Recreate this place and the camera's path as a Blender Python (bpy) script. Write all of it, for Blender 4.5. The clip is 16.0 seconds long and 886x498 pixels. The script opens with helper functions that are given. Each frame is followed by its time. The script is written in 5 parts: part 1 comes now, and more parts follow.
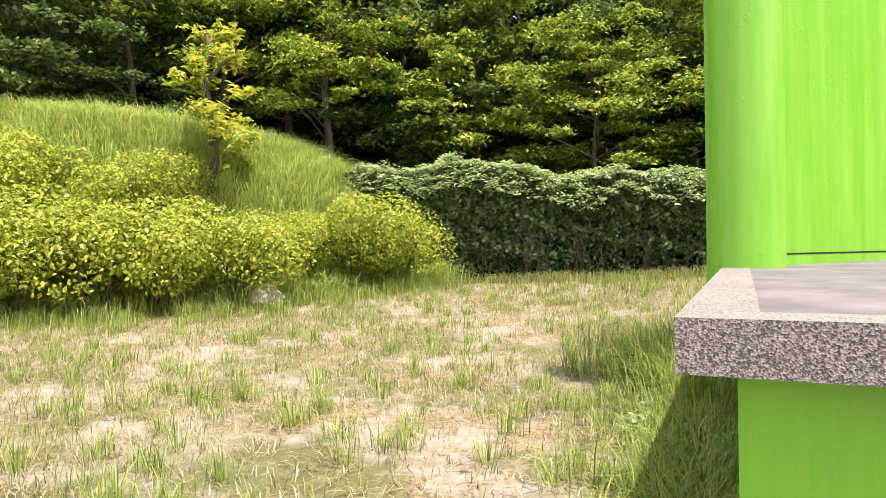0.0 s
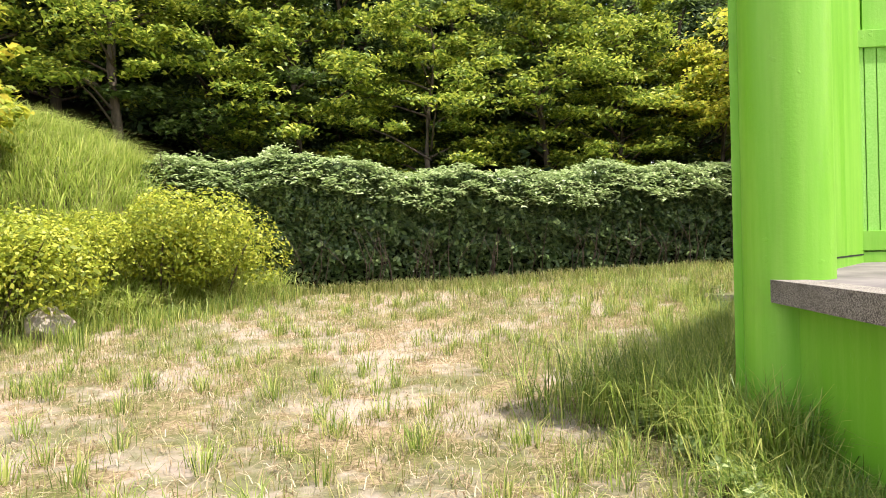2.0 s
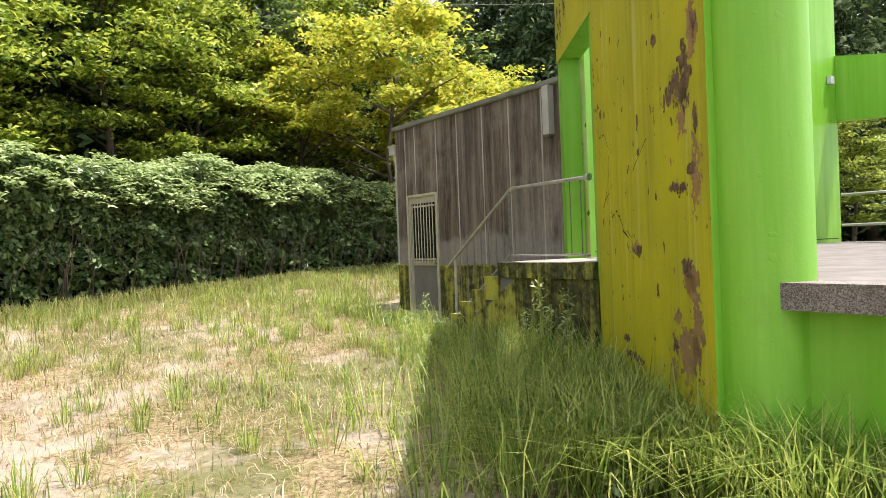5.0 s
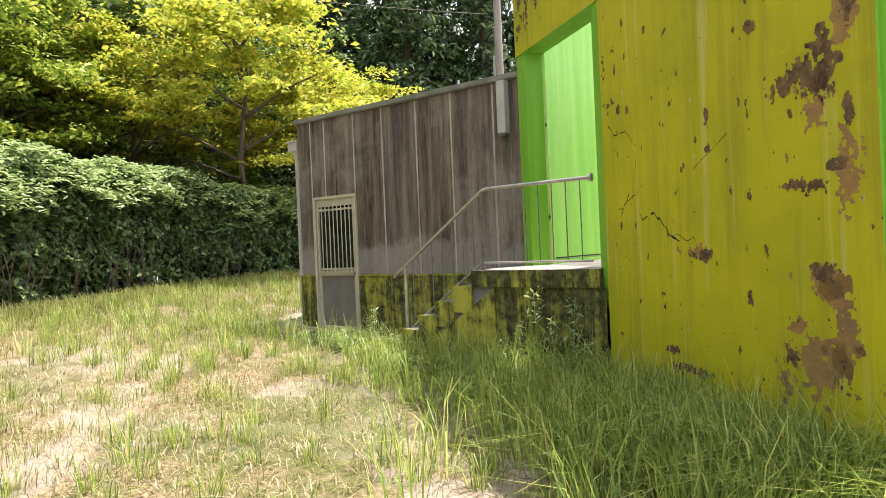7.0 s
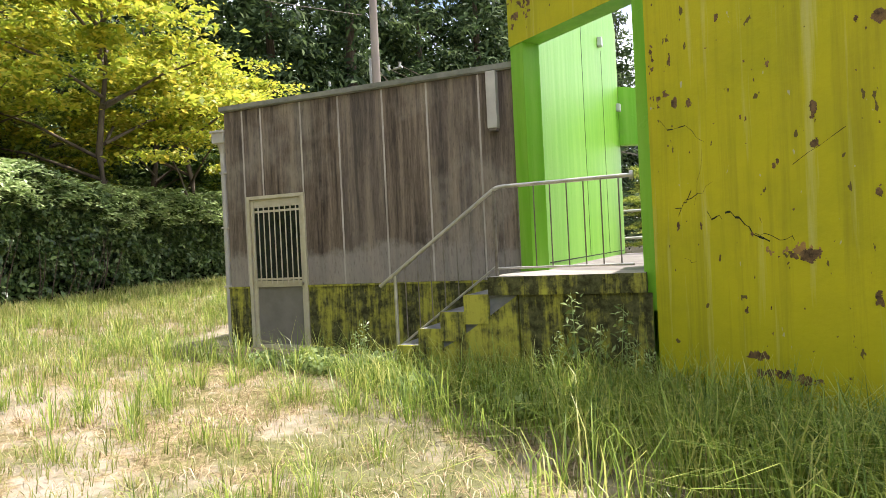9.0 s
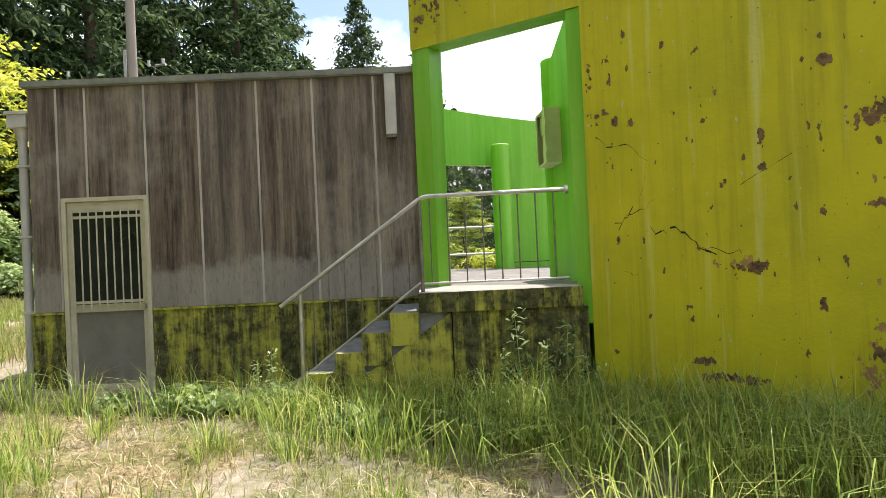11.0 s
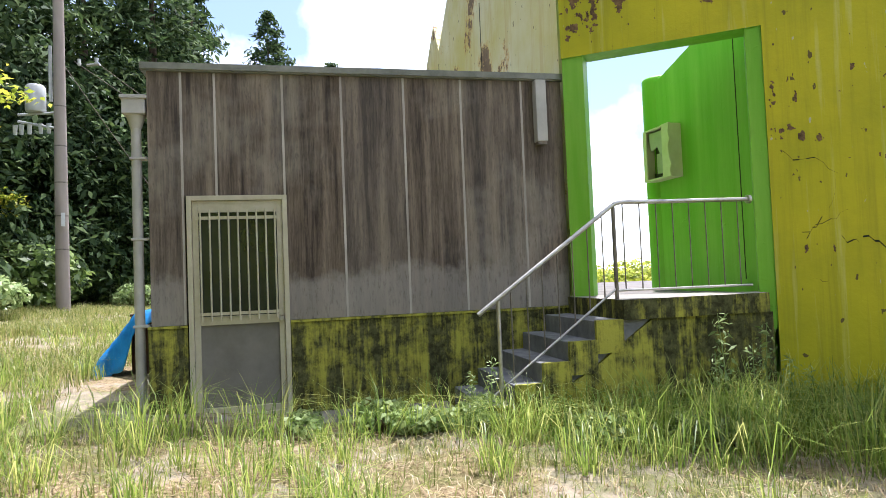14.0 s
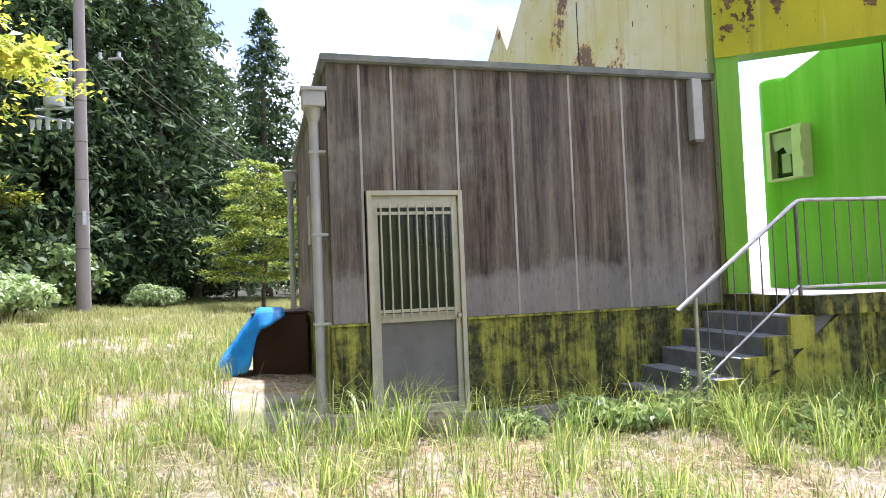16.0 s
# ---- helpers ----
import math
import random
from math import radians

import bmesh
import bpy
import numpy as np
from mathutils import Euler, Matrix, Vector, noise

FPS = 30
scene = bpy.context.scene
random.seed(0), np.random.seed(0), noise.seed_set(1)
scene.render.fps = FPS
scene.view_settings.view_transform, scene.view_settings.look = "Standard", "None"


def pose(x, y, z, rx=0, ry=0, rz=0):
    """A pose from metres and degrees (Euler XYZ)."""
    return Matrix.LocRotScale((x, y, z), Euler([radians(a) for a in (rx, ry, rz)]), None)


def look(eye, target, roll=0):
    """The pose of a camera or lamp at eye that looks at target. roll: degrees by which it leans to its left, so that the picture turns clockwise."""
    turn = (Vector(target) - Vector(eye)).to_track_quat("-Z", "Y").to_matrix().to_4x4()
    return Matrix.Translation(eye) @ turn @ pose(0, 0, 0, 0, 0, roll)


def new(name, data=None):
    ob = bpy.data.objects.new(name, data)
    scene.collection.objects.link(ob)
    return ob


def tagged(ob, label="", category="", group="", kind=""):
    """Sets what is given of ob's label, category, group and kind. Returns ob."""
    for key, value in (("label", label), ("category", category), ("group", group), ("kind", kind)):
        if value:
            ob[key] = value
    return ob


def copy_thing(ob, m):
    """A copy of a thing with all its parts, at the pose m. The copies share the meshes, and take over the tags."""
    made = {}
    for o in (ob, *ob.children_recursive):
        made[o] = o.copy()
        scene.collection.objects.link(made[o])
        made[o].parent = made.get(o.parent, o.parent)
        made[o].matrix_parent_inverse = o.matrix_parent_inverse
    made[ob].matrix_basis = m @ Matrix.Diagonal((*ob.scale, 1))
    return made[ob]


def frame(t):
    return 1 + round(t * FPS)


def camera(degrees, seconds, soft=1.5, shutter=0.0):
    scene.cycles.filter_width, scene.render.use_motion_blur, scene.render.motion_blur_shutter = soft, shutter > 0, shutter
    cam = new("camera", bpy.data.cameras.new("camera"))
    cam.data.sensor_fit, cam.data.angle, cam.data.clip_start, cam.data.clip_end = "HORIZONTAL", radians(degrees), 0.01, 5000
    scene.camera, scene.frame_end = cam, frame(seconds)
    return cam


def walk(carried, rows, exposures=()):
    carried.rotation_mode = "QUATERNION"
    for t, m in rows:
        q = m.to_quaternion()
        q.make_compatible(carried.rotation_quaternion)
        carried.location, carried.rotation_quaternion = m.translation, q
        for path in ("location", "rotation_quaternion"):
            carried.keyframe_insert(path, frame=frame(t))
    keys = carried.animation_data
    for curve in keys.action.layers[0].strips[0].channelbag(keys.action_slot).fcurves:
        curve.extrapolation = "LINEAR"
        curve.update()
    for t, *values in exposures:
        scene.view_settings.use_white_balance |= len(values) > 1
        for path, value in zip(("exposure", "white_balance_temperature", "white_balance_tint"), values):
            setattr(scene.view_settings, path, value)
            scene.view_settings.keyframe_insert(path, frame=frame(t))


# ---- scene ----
cam = camera(67.7, 16.0, soft=0.55)
METRES, EYE, TILT, LEAN, TURN = 16.65, 1.38, 0.0, 0.0, 0.0
ROWS = [
    (0.0, 0.0, 0.0, 0.0, -0.0, -0.06, 0.76),
    (0.5, -0.0162, 0.0336, 0.0019, -2.44, -0.02, 0.77),
    (1.0, -0.0325, 0.0615, 0.0032, -6.98, 0.1, 1.04),
    (1.5, -0.0507, 0.0937, 0.0033, -14.37, -0.01, 1.03),
    (2.0, -0.0702, 0.1199, 0.0044, -18.82, -0.11, 1.36),
    (2.5, -0.0874, 0.1524, 0.0056, -26.02, -0.21, 1.52),
    (3.0, -0.1027, 0.1797, 0.0061, -34.03, -0.31, 1.88),
    (3.5, -0.1082, 0.2149, 0.0057, -39.83, -0.34, 1.91),
    (4.0, -0.1131, 0.2458, 0.0044, -45.76, -0.37, 2.09),
    (4.5, -0.1087, 0.2817, 0.0046, -53.83, -0.4, 2.14),
    (7.0, -0.0944, 0.4387, 0.0079, -77.61, -0.28, 2.46),
    (7.5, -0.0835, 0.4681, 0.0073, -81.96, -0.35, 2.46),
    (8.0, -0.0792, 0.4973, 0.0086, -85.53, -0.17, 2.58),
    (10.5, -0.0096, 0.6264, 0.0099, -108.02, 0.16, 2.72),
    (11.0, 0.0003, 0.6501, 0.011, -115.61, 0.51, 2.62),
    (11.5, 0.0181, 0.672, 0.0107, -121.0, 0.68, 2.42),
    (12.0, 0.0317, 0.6975, 0.0122, -123.29, 1.36, 2.48),
    (12.5, 0.0492, 0.7184, 0.0095, -124.58, 1.6, 2.39),
    (13.0, 0.065, 0.7425, 0.01, -125.48, 2.01, 2.49),
    (13.5, 0.0829, 0.7662, 0.0075, -126.42, 2.15, 2.3),
    (14.0, 0.1018, 0.7928, 0.0076, -126.98, 2.3, 2.29),
    (14.5, 0.12, 0.8171, 0.0077, -127.59, 2.2, 2.22),
    (15.0, 0.1413, 0.841, 0.0082, -128.18, 2.2, 2.26),
    (15.5, 0.1588, 0.8631, 0.0082, -129.19, 2.26, 2.24),
    (16.0, 0.1789, 0.8852, 0.0093, -130.08, 2.36, 2.28),
]
EXPOSURES = [(0.0, 0.8, 6500, 18), (4.5, 0.85, 6500, 18), (7.0, 1.05, 6500, 17), (8.0, 1.06, 6500, 17), (10.5, 0.93, 6450, 14), (12.5, 0.73, 6300, 11), (13.5, 0.76, 6100, 13), (14.5, 1.2, 5700, 21), (16.0, 1.33, 5600, 25)]
walk(cam, [(t, pose(0, 0, EYE, TILT, LEAN, TURN) @ pose(METRES * x, METRES * y, METRES * z, 90 + pitch, roll, yaw)) for t, x, y, z, yaw, pitch, roll in ROWS], EXPOSURES)

# ---- world, sun ----
SUN_EL, SUN_DIR = radians(69.0), Vector((0.614, -0.789))
world = bpy.data.worlds.new("sky_world")
scene.world = world
world.use_nodes = True
wn, wl = world.node_tree.nodes, world.node_tree.links
wn.clear()
sky = wn.new("ShaderNodeTexSky")
sky.sky_type, sky.sun_disc = "NISHITA", False
sky.sun_elevation, sky.sun_rotation = SUN_EL, math.atan2(SUN_DIR.x, SUN_DIR.y)
sky.air_density, sky.dust_density = 1.0, 1.5
cloud = wn.new("ShaderNodeTexNoise")
cloud.inputs["Scale"].default_value, cloud.inputs["Detail"].default_value = 3.2, 7
ramp = wn.new("ShaderNodeValToRGB")
ramp.color_ramp.elements[0].position, ramp.color_ramp.elements[1].position = 0.46, 0.62
mixc = wn.new("ShaderNodeMix")
mixc.data_type = "RGBA"
mixc.inputs["B"].default_value = (14.5, 14.7, 15.0, 1)
bg, wout = wn.new("ShaderNodeBackground"), wn.new("ShaderNodeOutputWorld")
bg.inputs["Strength"].default_value = 0.125
wl.new(cloud.outputs["Fac"], ramp.inputs["Fac"])
wl.new(ramp.outputs["Color"], mixc.inputs["Factor"])
wl.new(sky.outputs["Color"], mixc.inputs["A"])
wl.new(mixc.outputs["Result"], bg.inputs["Color"])
wl.new(bg.outputs["Background"], wout.inputs["Surface"])
sun = new("sun", bpy.data.lights.new("sun", "SUN"))
sun.data.energy, sun.data.angle, sun.data.color = 5.0, radians(0.55), (1.0, 0.955, 0.87)
toward = Vector((SUN_DIR.x * math.cos(SUN_EL), SUN_DIR.y * math.cos(SUN_EL), math.sin(SUN_EL)))
sun.matrix_world = look(toward * 40, (0, 0, 0))


# ---- materials ----
class Mat:
    """A node material under construction."""

    def __init__(self, name, rough=0.7, metal=0.0, spec=0.4):
        self.m = bpy.data.materials.new(name)
        self.m.use_nodes = True
        self.n, self.l = self.m.node_tree.nodes, self.m.node_tree.links
        self.p = self.n["Principled BSDF"]
        self.p.inputs["Roughness"].default_value = rough
        self.p.inputs["Metallic"].default_value = metal
        self.p.inputs["Specular IOR Level"].default_value = spec

    def coords(self, scale=(1, 1, 1), turn=0.0):
        c, mp = self.n.new("ShaderNodeTexCoord"), self.n.new("ShaderNodeMapping")
        mp.inputs["Scale"].default_value = scale
        mp.inputs["Rotation"].default_value = (0, 0, radians(turn))
        self.l.new(c.outputs["Object"], mp.inputs["Vector"])
        return mp.outputs["Vector"]

    def noise(self, scale, detail=5, rough=0.6, vec=None, distort=0.0):
        t = self.n.new("ShaderNodeTexNoise")
        t.inputs["Scale"].default_value, t.inputs["Detail"].default_value = scale, detail
        t.inputs["Roughness"].default_value, t.inputs["Distortion"].default_value = rough, distort
        self.l.new(vec if vec else self.coords(), t.inputs["Vector"])
        return t.outputs["Fac"]

    def ramp(self, fac, stops):
        r = self.n.new("ShaderNodeValToRGB")
        e = r.color_ramp.elements
        while len(e) < len(stops):
            e.new(0.5)
        for el, (pos, col) in zip(e, stops):
            el.position = pos
            el.color = (*col, 1) if isinstance(col, tuple) else (col, col, col, 1)
        self.l.new(fac, r.inputs["Fac"])
        return r.outputs["Color"]

    def mix(self, a, b, fac, mode="MIX"):
        x = self.n.new("ShaderNodeMix")
        x.data_type, x.blend_type = "RGBA", mode
        for key, v in (("A", a), ("B", b), ("Factor", fac)):
            if isinstance(v, tuple):
                x.inputs[key].default_value = (*v, 1)
            elif isinstance(v, (int, float)):
                x.inputs[key].default_value = v
            else:
                self.l.new(v, x.inputs[key])
        return x.outputs["Result"]

    def math(self, op, a, b):
        x = self.n.new("ShaderNodeMath")
        x.operation = op
        for i, v in enumerate((a, b)):
            if isinstance(v, (int, float)):
                x.inputs[i].default_value = v
            else:
                self.l.new(v, x.inputs[i])
        return x.outputs[0]

    def height(self):
        g, s = self.n.new("ShaderNodeNewGeometry"), self.n.new("ShaderNodeSeparateXYZ")
        self.l.new(g.outputs["Position"], s.inputs["Vector"])
        return s.outputs["Z"]

    def islands(self):
        return self.n.new("ShaderNodeNewGeometry").outputs["Random Per Island"]

    def objects(self):
        return self.n.new("ShaderNodeObjectInfo").outputs["Random"]

    def base(self, col):
        if isinstance(col, tuple):
            self.p.inputs["Base Color"].default_value = (*col, 1)
        else:
            self.l.new(col, self.p.inputs["Base Color"])
        return self

    def bump(self, fac, strength=0.3, dist=0.02):
        b = self.n.new("ShaderNodeBump")
        b.inputs["Strength"].default_value, b.inputs["Distance"].default_value = strength, dist
        self.l.new(fac, b.inputs["Height"])
        self.l.new(b.outputs["Normal"], self.p.inputs["Normal"])
        return self

    def translucent(self, col, share):
        t, x = self.n.new("ShaderNodeBsdfTranslucent"), self.n.new("ShaderNodeMixShader")
        x.inputs["Fac"].default_value = share
        self.l.new(col, t.inputs["Color"])
        self.l.new(self.p.outputs["BSDF"], x.inputs[1])
        self.l.new(t.outputs["BSDF"], x.inputs[2])
        self.l.new(x.outputs["Shader"], self.n["Material Output"].inputs["Surface"])
        return self


def leaf_mat(name, stops, share=0.35, rough=0.5, patch=0.0):
    k = Mat(name, rough, 0, 0.35)
    col = k.ramp(k.islands(), stops)
    if patch:
        col = k.mix(col, (0.02, 0.035, 0.012), k.ramp(k.noise(patch, 3), [(0.45, 0.0), (0.7, 0.6)]))
    return k.base(col).translucent(col, share).m


def green_paint(name="green_paint"):
    k = Mat(name, 0.5, 0, 0.4)
    streak = k.noise(1.0, 6, 0.65, k.coords((5, 5, 0.35)))
    col = k.mix((0.155, 0.41, 0.020), (0.255, 0.50, 0.065), k.ramp(streak, [(0.4, 0.0), (0.75, 1.0)]))
    blot = k.ramp(k.noise(3.0, 6, 0.7), [(0.55, 0.0), (0.75, 0.35)])
    col = k.mix(col, (0.17, 0.31, 0.04), blot)
    bumps = k.math("ADD", k.noise(38, 3), k.ramp(k.noise(9, 2), [(0.66, 0.0), (0.7, 1.0)]))
    return k.base(col).bump(bumps, 0.25, 0.006).m


def yellow_paint(name="weathered_yellow_paint", pale=False, peel=0.0):
    k = Mat(name, 0.72, 0, 0.3)
    streak = k.noise(1.0, 7, 0.7, k.coords((7, 7, 0.3)))
    big = k.noise(0.7, 5, 0.6)
    if pale:
        # paler base: light bounced off the roof is put into the paint colour
        col = k.mix((0.62, 0.56, 0.20), (0.74, 0.71, 0.50), k.ramp(big, [(0.35, 0.0), (0.65, 1.0)]))
        col = k.mix(col, (0.52, 0.33, 0.10), k.ramp(streak, [(0.52, 0.0), (0.75, 0.6)]))
    else:
        col = k.mix((0.42, 0.405, 0.010), (0.53, 0.475, 0.012), k.ramp(big, [(0.35, 0.0), (0.65, 1.0)]))
        col = k.mix(col, (0.27, 0.27, 0.015), k.ramp(k.noise(1.5, 8, 0.72), [(0.45, 0.0), (0.7, 0.4)]))
        col = k.mix(col, (0.20, 0.18, 0.02), k.ramp(streak, [(0.5, 0.0), (0.74, 0.55)]))
        col = k.mix(col, (0.60, 0.57, 0.28), k.ramp(k.noise(1.0, 5, 0.6, k.coords((9, 9, 0.45), 20)), [(0.6, 0.0), (0.74, 0.42)]))
    # peeled, mouldy patches with a ragged rim
    ragged = k.math("ADD", k.math("MULTIPLY", k.noise(1.1, 2, 0.5, k.coords((1, 1, 0.8))), 0.8), k.math("MULTIPLY", k.noise(9, 6, 0.7), 0.32))
    patch = k.ramp(ragged, [(0.695 - peel, 0.0), (0.705 - peel, 1.0)])
    ring = k.ramp(ragged, [(0.66 - peel, 0.0), (0.695 - peel, 0.6)])
    col = k.mix(col, (0.60, 0.31, 0.04), ring)
    col = k.mix(col, k.mix((0.07, 0.045, 0.025), (0.34, 0.23, 0.13), k.noise(6, 4)), patch)
    # small chips
    chips = k.ramp(k.noise(13, 3, 0.5, k.coords((1, 1, 0.6))), [(0.69, 0.0), (0.71, 0.9)])
    col = k.mix(col, (0.09, 0.06, 0.03), chips)
    pal = k.ramp(k.noise(17, 3, 0.5, k.coords((1, 1, 0.5), 40)), [(0.72, 0.0), (0.74, 0.7)])
    col = k.mix(col, (0.42, 0.42, 0.40), pal)
    return k.base(col).bump(k.math("SUBTRACT", k.noise(30, 4), k.math("MULTIPLY", patch, 0.8)), 0.35, 0.008).m


def mossy_plaster(name, top):
    """Yellow paint, black with mould that runs down from an edge."""
    k = Mat(name, 0.85, 0, 0.2)
    col = k.mix((0.31, 0.31, 0.045), (0.43, 0.395, 0.06), k.noise(2.5, 4))
    runs = k.noise(1.0, 6, 0.7, k.coords((9, 9, 0.7)))
    mould = k.math("ADD", runs, k.math("MULTIPLY", k.math("SUBTRACT", k.noise(6, 7, 0.75), 0.22), 0.75))
    col = k.mix(col, k.mix((0.012, 0.013, 0.009), (0.11, 0.11, 0.045), k.ramp(k.noise(11, 6, 0.7), [(0.4, 0.0), (0.68, 1.0)])), k.ramp(mould, [(0.58 - top, 0.0), (0.80 - top, 0.95)]))
    return k.base(col).bump(k.noise(35, 5), 0.5, 0.01).m


def plain(name, a, b, scale=6, rough=0.7, metal=0.0, bumpy=0.2, spec=0.4, stretch=(1, 1, 1)):
    k = Mat(name, rough, metal, spec)
    v = k.coords(stretch)
    f = k.noise(scale, 6, 0.65, v)
    return k.base(k.mix(a, b, k.ramp(f, [(0.3, 0.0), (0.7, 1.0)]))).bump(k.noise(scale * 7, 4, 0.6, v), bumpy, 0.006).m


def board_mat():
    """Weathered fibre board, wet-black streaks, damp-faded grey near the plinth."""
    k = Mat("weathered_board", 0.85, 0, 0.2)
    v = k.coords((6.5, 6.5, 0.4))
    col = k.mix((0.035, 0.025, 0.02), (0.27, 0.212, 0.155), k.ramp(k.noise(1.0, 8, 0.75, v), [(0.38, 0.0), (0.66, 1.0)]))
    col = k.mix(col, (0.35, 0.315, 0.26), k.ramp(k.noise(0.9, 5, 0.6), [(0.5, 0.0), (0.72, 0.55)]))
    col = k.mix(col, (0.03, 0.022, 0.018), k.ramp(k.noise(1.7, 6, 0.75, k.coords((5, 5, 0.5), 30)), [(0.55, 0.0), (0.75, 0.75)]))
    tide = k.math("ADD", k.math("MULTIPLY", k.height(), 0.25), k.math("MULTIPLY", k.noise(1.4, 5, 0.7), 0.2))
    col = k.mix(col, (0.30, 0.27, 0.24), k.ramp(tide, [(0.475, 0.6), (0.505, 0.0)]))
    col = k.mix(col, (0.30, 0.27, 0.24), k.math("MULTIPLY", k.objects(), 0.16))
    col = k.mix(col, (0.02, 0.015, 0.012), k.ramp(k.noise(1.0, 6, 0.8, k.coords((38, 38, 9))), [(0.52, 0.0), (0.7, 0.5)]))
    return k.base(col).bump(k.noise(1.0, 8, 0.7, k.coords((30, 30, 2.5))), 0.5, 0.006).m


def ground_mat():
    k = Mat("dry_lawn", 0.95, 0, 0.1)
    fine = k.noise(26, 6, 0.7)
    straw = k.mix((0.13, 0.09, 0.045), (0.46, 0.355, 0.215), k.ramp(fine, [(0.36, 0.0), (0.62, 1.0)]))
    sand = k.mix((0.30, 0.245, 0.185), (0.50, 0.425, 0.335), k.noise(40, 4))
    green = k.mix((0.05, 0.065, 0.015), (0.19, 0.20, 0.06), fine)
    a = k.ramp(k.math("ADD", k.noise(0.8, 5, 0.7), k.math("MULTIPLY", k.noise(6, 4), 0.15)), [(0.54, 0.0), (0.60, 1.0)])
    b = k.ramp(k.math("ADD", k.noise(0.55, 5, 0.7, k.coords((1, 1, 1), 70)), k.math("MULTIPLY", k.noise(5, 4), 0.2)), [(0.55, 0.0), (0.68, 0.8)])
    col = k.mix(k.mix(straw, sand, a), green, b)
    col = k.mix(col, (0.07, 0.055, 0.045), k.ramp(k.noise(1.9, 7, 0.75), [(0.62, 0.0), (0.66, 0.75)]))
    return k.base(col).bump(k.noise(45, 6, 0.7), 0.8, 0.03).m


def shaded_floor_mat():
    # Near-black soil: the shade under the trees is put into its colour.
    k = Mat("shaded_forest_floor", 0.95, 0, 0.1)
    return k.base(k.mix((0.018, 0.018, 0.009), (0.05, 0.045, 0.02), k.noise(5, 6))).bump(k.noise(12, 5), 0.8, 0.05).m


def terrazzo_mat(name, light):
    k = Mat(name, 0.8, 0, 0.3)
    v = k.n.new("ShaderNodeTexVoronoi")
    v.inputs["Scale"].default_value = 190
    k.l.new(k.coords(), v.inputs["Vector"])
    # paler copy of the same aggregate: the lit top is put into the colour
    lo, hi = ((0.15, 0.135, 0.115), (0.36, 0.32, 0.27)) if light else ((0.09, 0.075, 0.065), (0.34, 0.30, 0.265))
    s = k.n.new("ShaderNodeSeparateColor")
    k.l.new(v.outputs["Color"], s.inputs["Color"])
    col = k.mix(lo, hi, k.ramp(s.outputs["Red"], [(0.25, 0.0), (0.85, 1.0)]))
    col = k.mix(col, (0.09, 0.075, 0.06), k.ramp(k.noise(2.2, 6, 0.7), [(0.5, 0.0), (0.8, 0.6)]))
    return k.base(col).bump(v.outputs["Distance"], 0.5, 0.006).m


GREEN = green_paint()
YELLOW = yellow_paint(peel=-0.2)
# Pale copy of the yellow paint, with bounced light put into its colour.
PALE = yellow_paint("bounce_lit_yellow_paint", True, 0.02)
PLINTH = mossy_plaster("mossy_plinth", 0.035)
LANDING = mossy_plaster("mouldy_landing", 0.07)
CHEEK = mossy_plaster("mossy_cheek", -0.05)
BOARD = board_mat()
BATTEN = plain("bleached_batten", (0.50, 0.46, 0.40), (0.24, 0.21, 0.18), 9, 0.8, stretch=(1, 1, 0.2))
ROOFING = plain("weathered_flashing", (0.12, 0.125, 0.10), (0.24, 0.24, 0.20), 5, 0.6)
CREAM = plain("cream_aluminium", (0.40, 0.36, 0.25), (0.52, 0.48, 0.36), 7, 0.45, 0.1)
GREYPANEL = plain("grey_door_panel", (0.14, 0.128, 0.105), (0.20, 0.185, 0.155), 4, 0.6)
DARKGLASS = plain("dark_wired_glass", (0.012, 0.016, 0.012), (0.03, 0.035, 0.028), 3, 0.15, spec=0.6)
PIPE = plain("grey_plastic_pipe", (0.36, 0.34, 0.31), (0.48, 0.46, 0.42), 4, 0.5)
STEEL = plain("galvanised_rail", (0.34, 0.32, 0.28), (0.56, 0.54, 0.50), 9, 0.38, 0.75)
RUST = plain("dull_steel_bar", (0.10, 0.085, 0.07), (0.24, 0.21, 0.17), 12, 0.55, 0.4)
CONCRETE = plain("worn_concrete", (0.24, 0.215, 0.185), (0.37, 0.335, 0.295), 5, 0.9, bumpy=0.5)
APRON = plain("stained_apron_concrete", (0.13, 0.115, 0.10), (0.25, 0.215, 0.185), 4, 0.9, bumpy=0.6)
STEPSTONE = plain("dark_step_concrete", (0.10, 0.105, 0.105), (0.22, 0.22, 0.215), 6, 0.9, bumpy=0.5)
FLOORING = plain("stage_floor", (0.10, 0.086, 0.082), (0.22, 0.19, 0.18), 2.5, 0.85, bumpy=0.3)
TERRAZZO, TERRAZZO_LIT_TOP = terrazzo_mat("exposed_aggregate", False), terrazzo_mat("exposed_aggregate_lit_top", True)
SLOT = plain("dark_joint", (0.008, 0.01, 0.006), (0.02, 0.03, 0.012), 8, 0.9)
CREAMBOX = plain("aged_cream_plastic", (0.55, 0.52, 0.34), (0.66, 0.63, 0.47), 5, 0.5)
INNARDS = plain("dark_fittings", (0.02, 0.02, 0.018), (0.10, 0.09, 0.06), 18, 0.6)
TARP = plain("blue_tarpaulin", (0.01, 0.16, 0.50), (0.03, 0.30, 0.72), 5, 0.35, bumpy=0.5)
BROWNBOX = plain("dark_red_brown_board", (0.045, 0.018, 0.012), (0.08, 0.035, 0.022), 3, 0.6, stretch=(1, 1, 0.3))
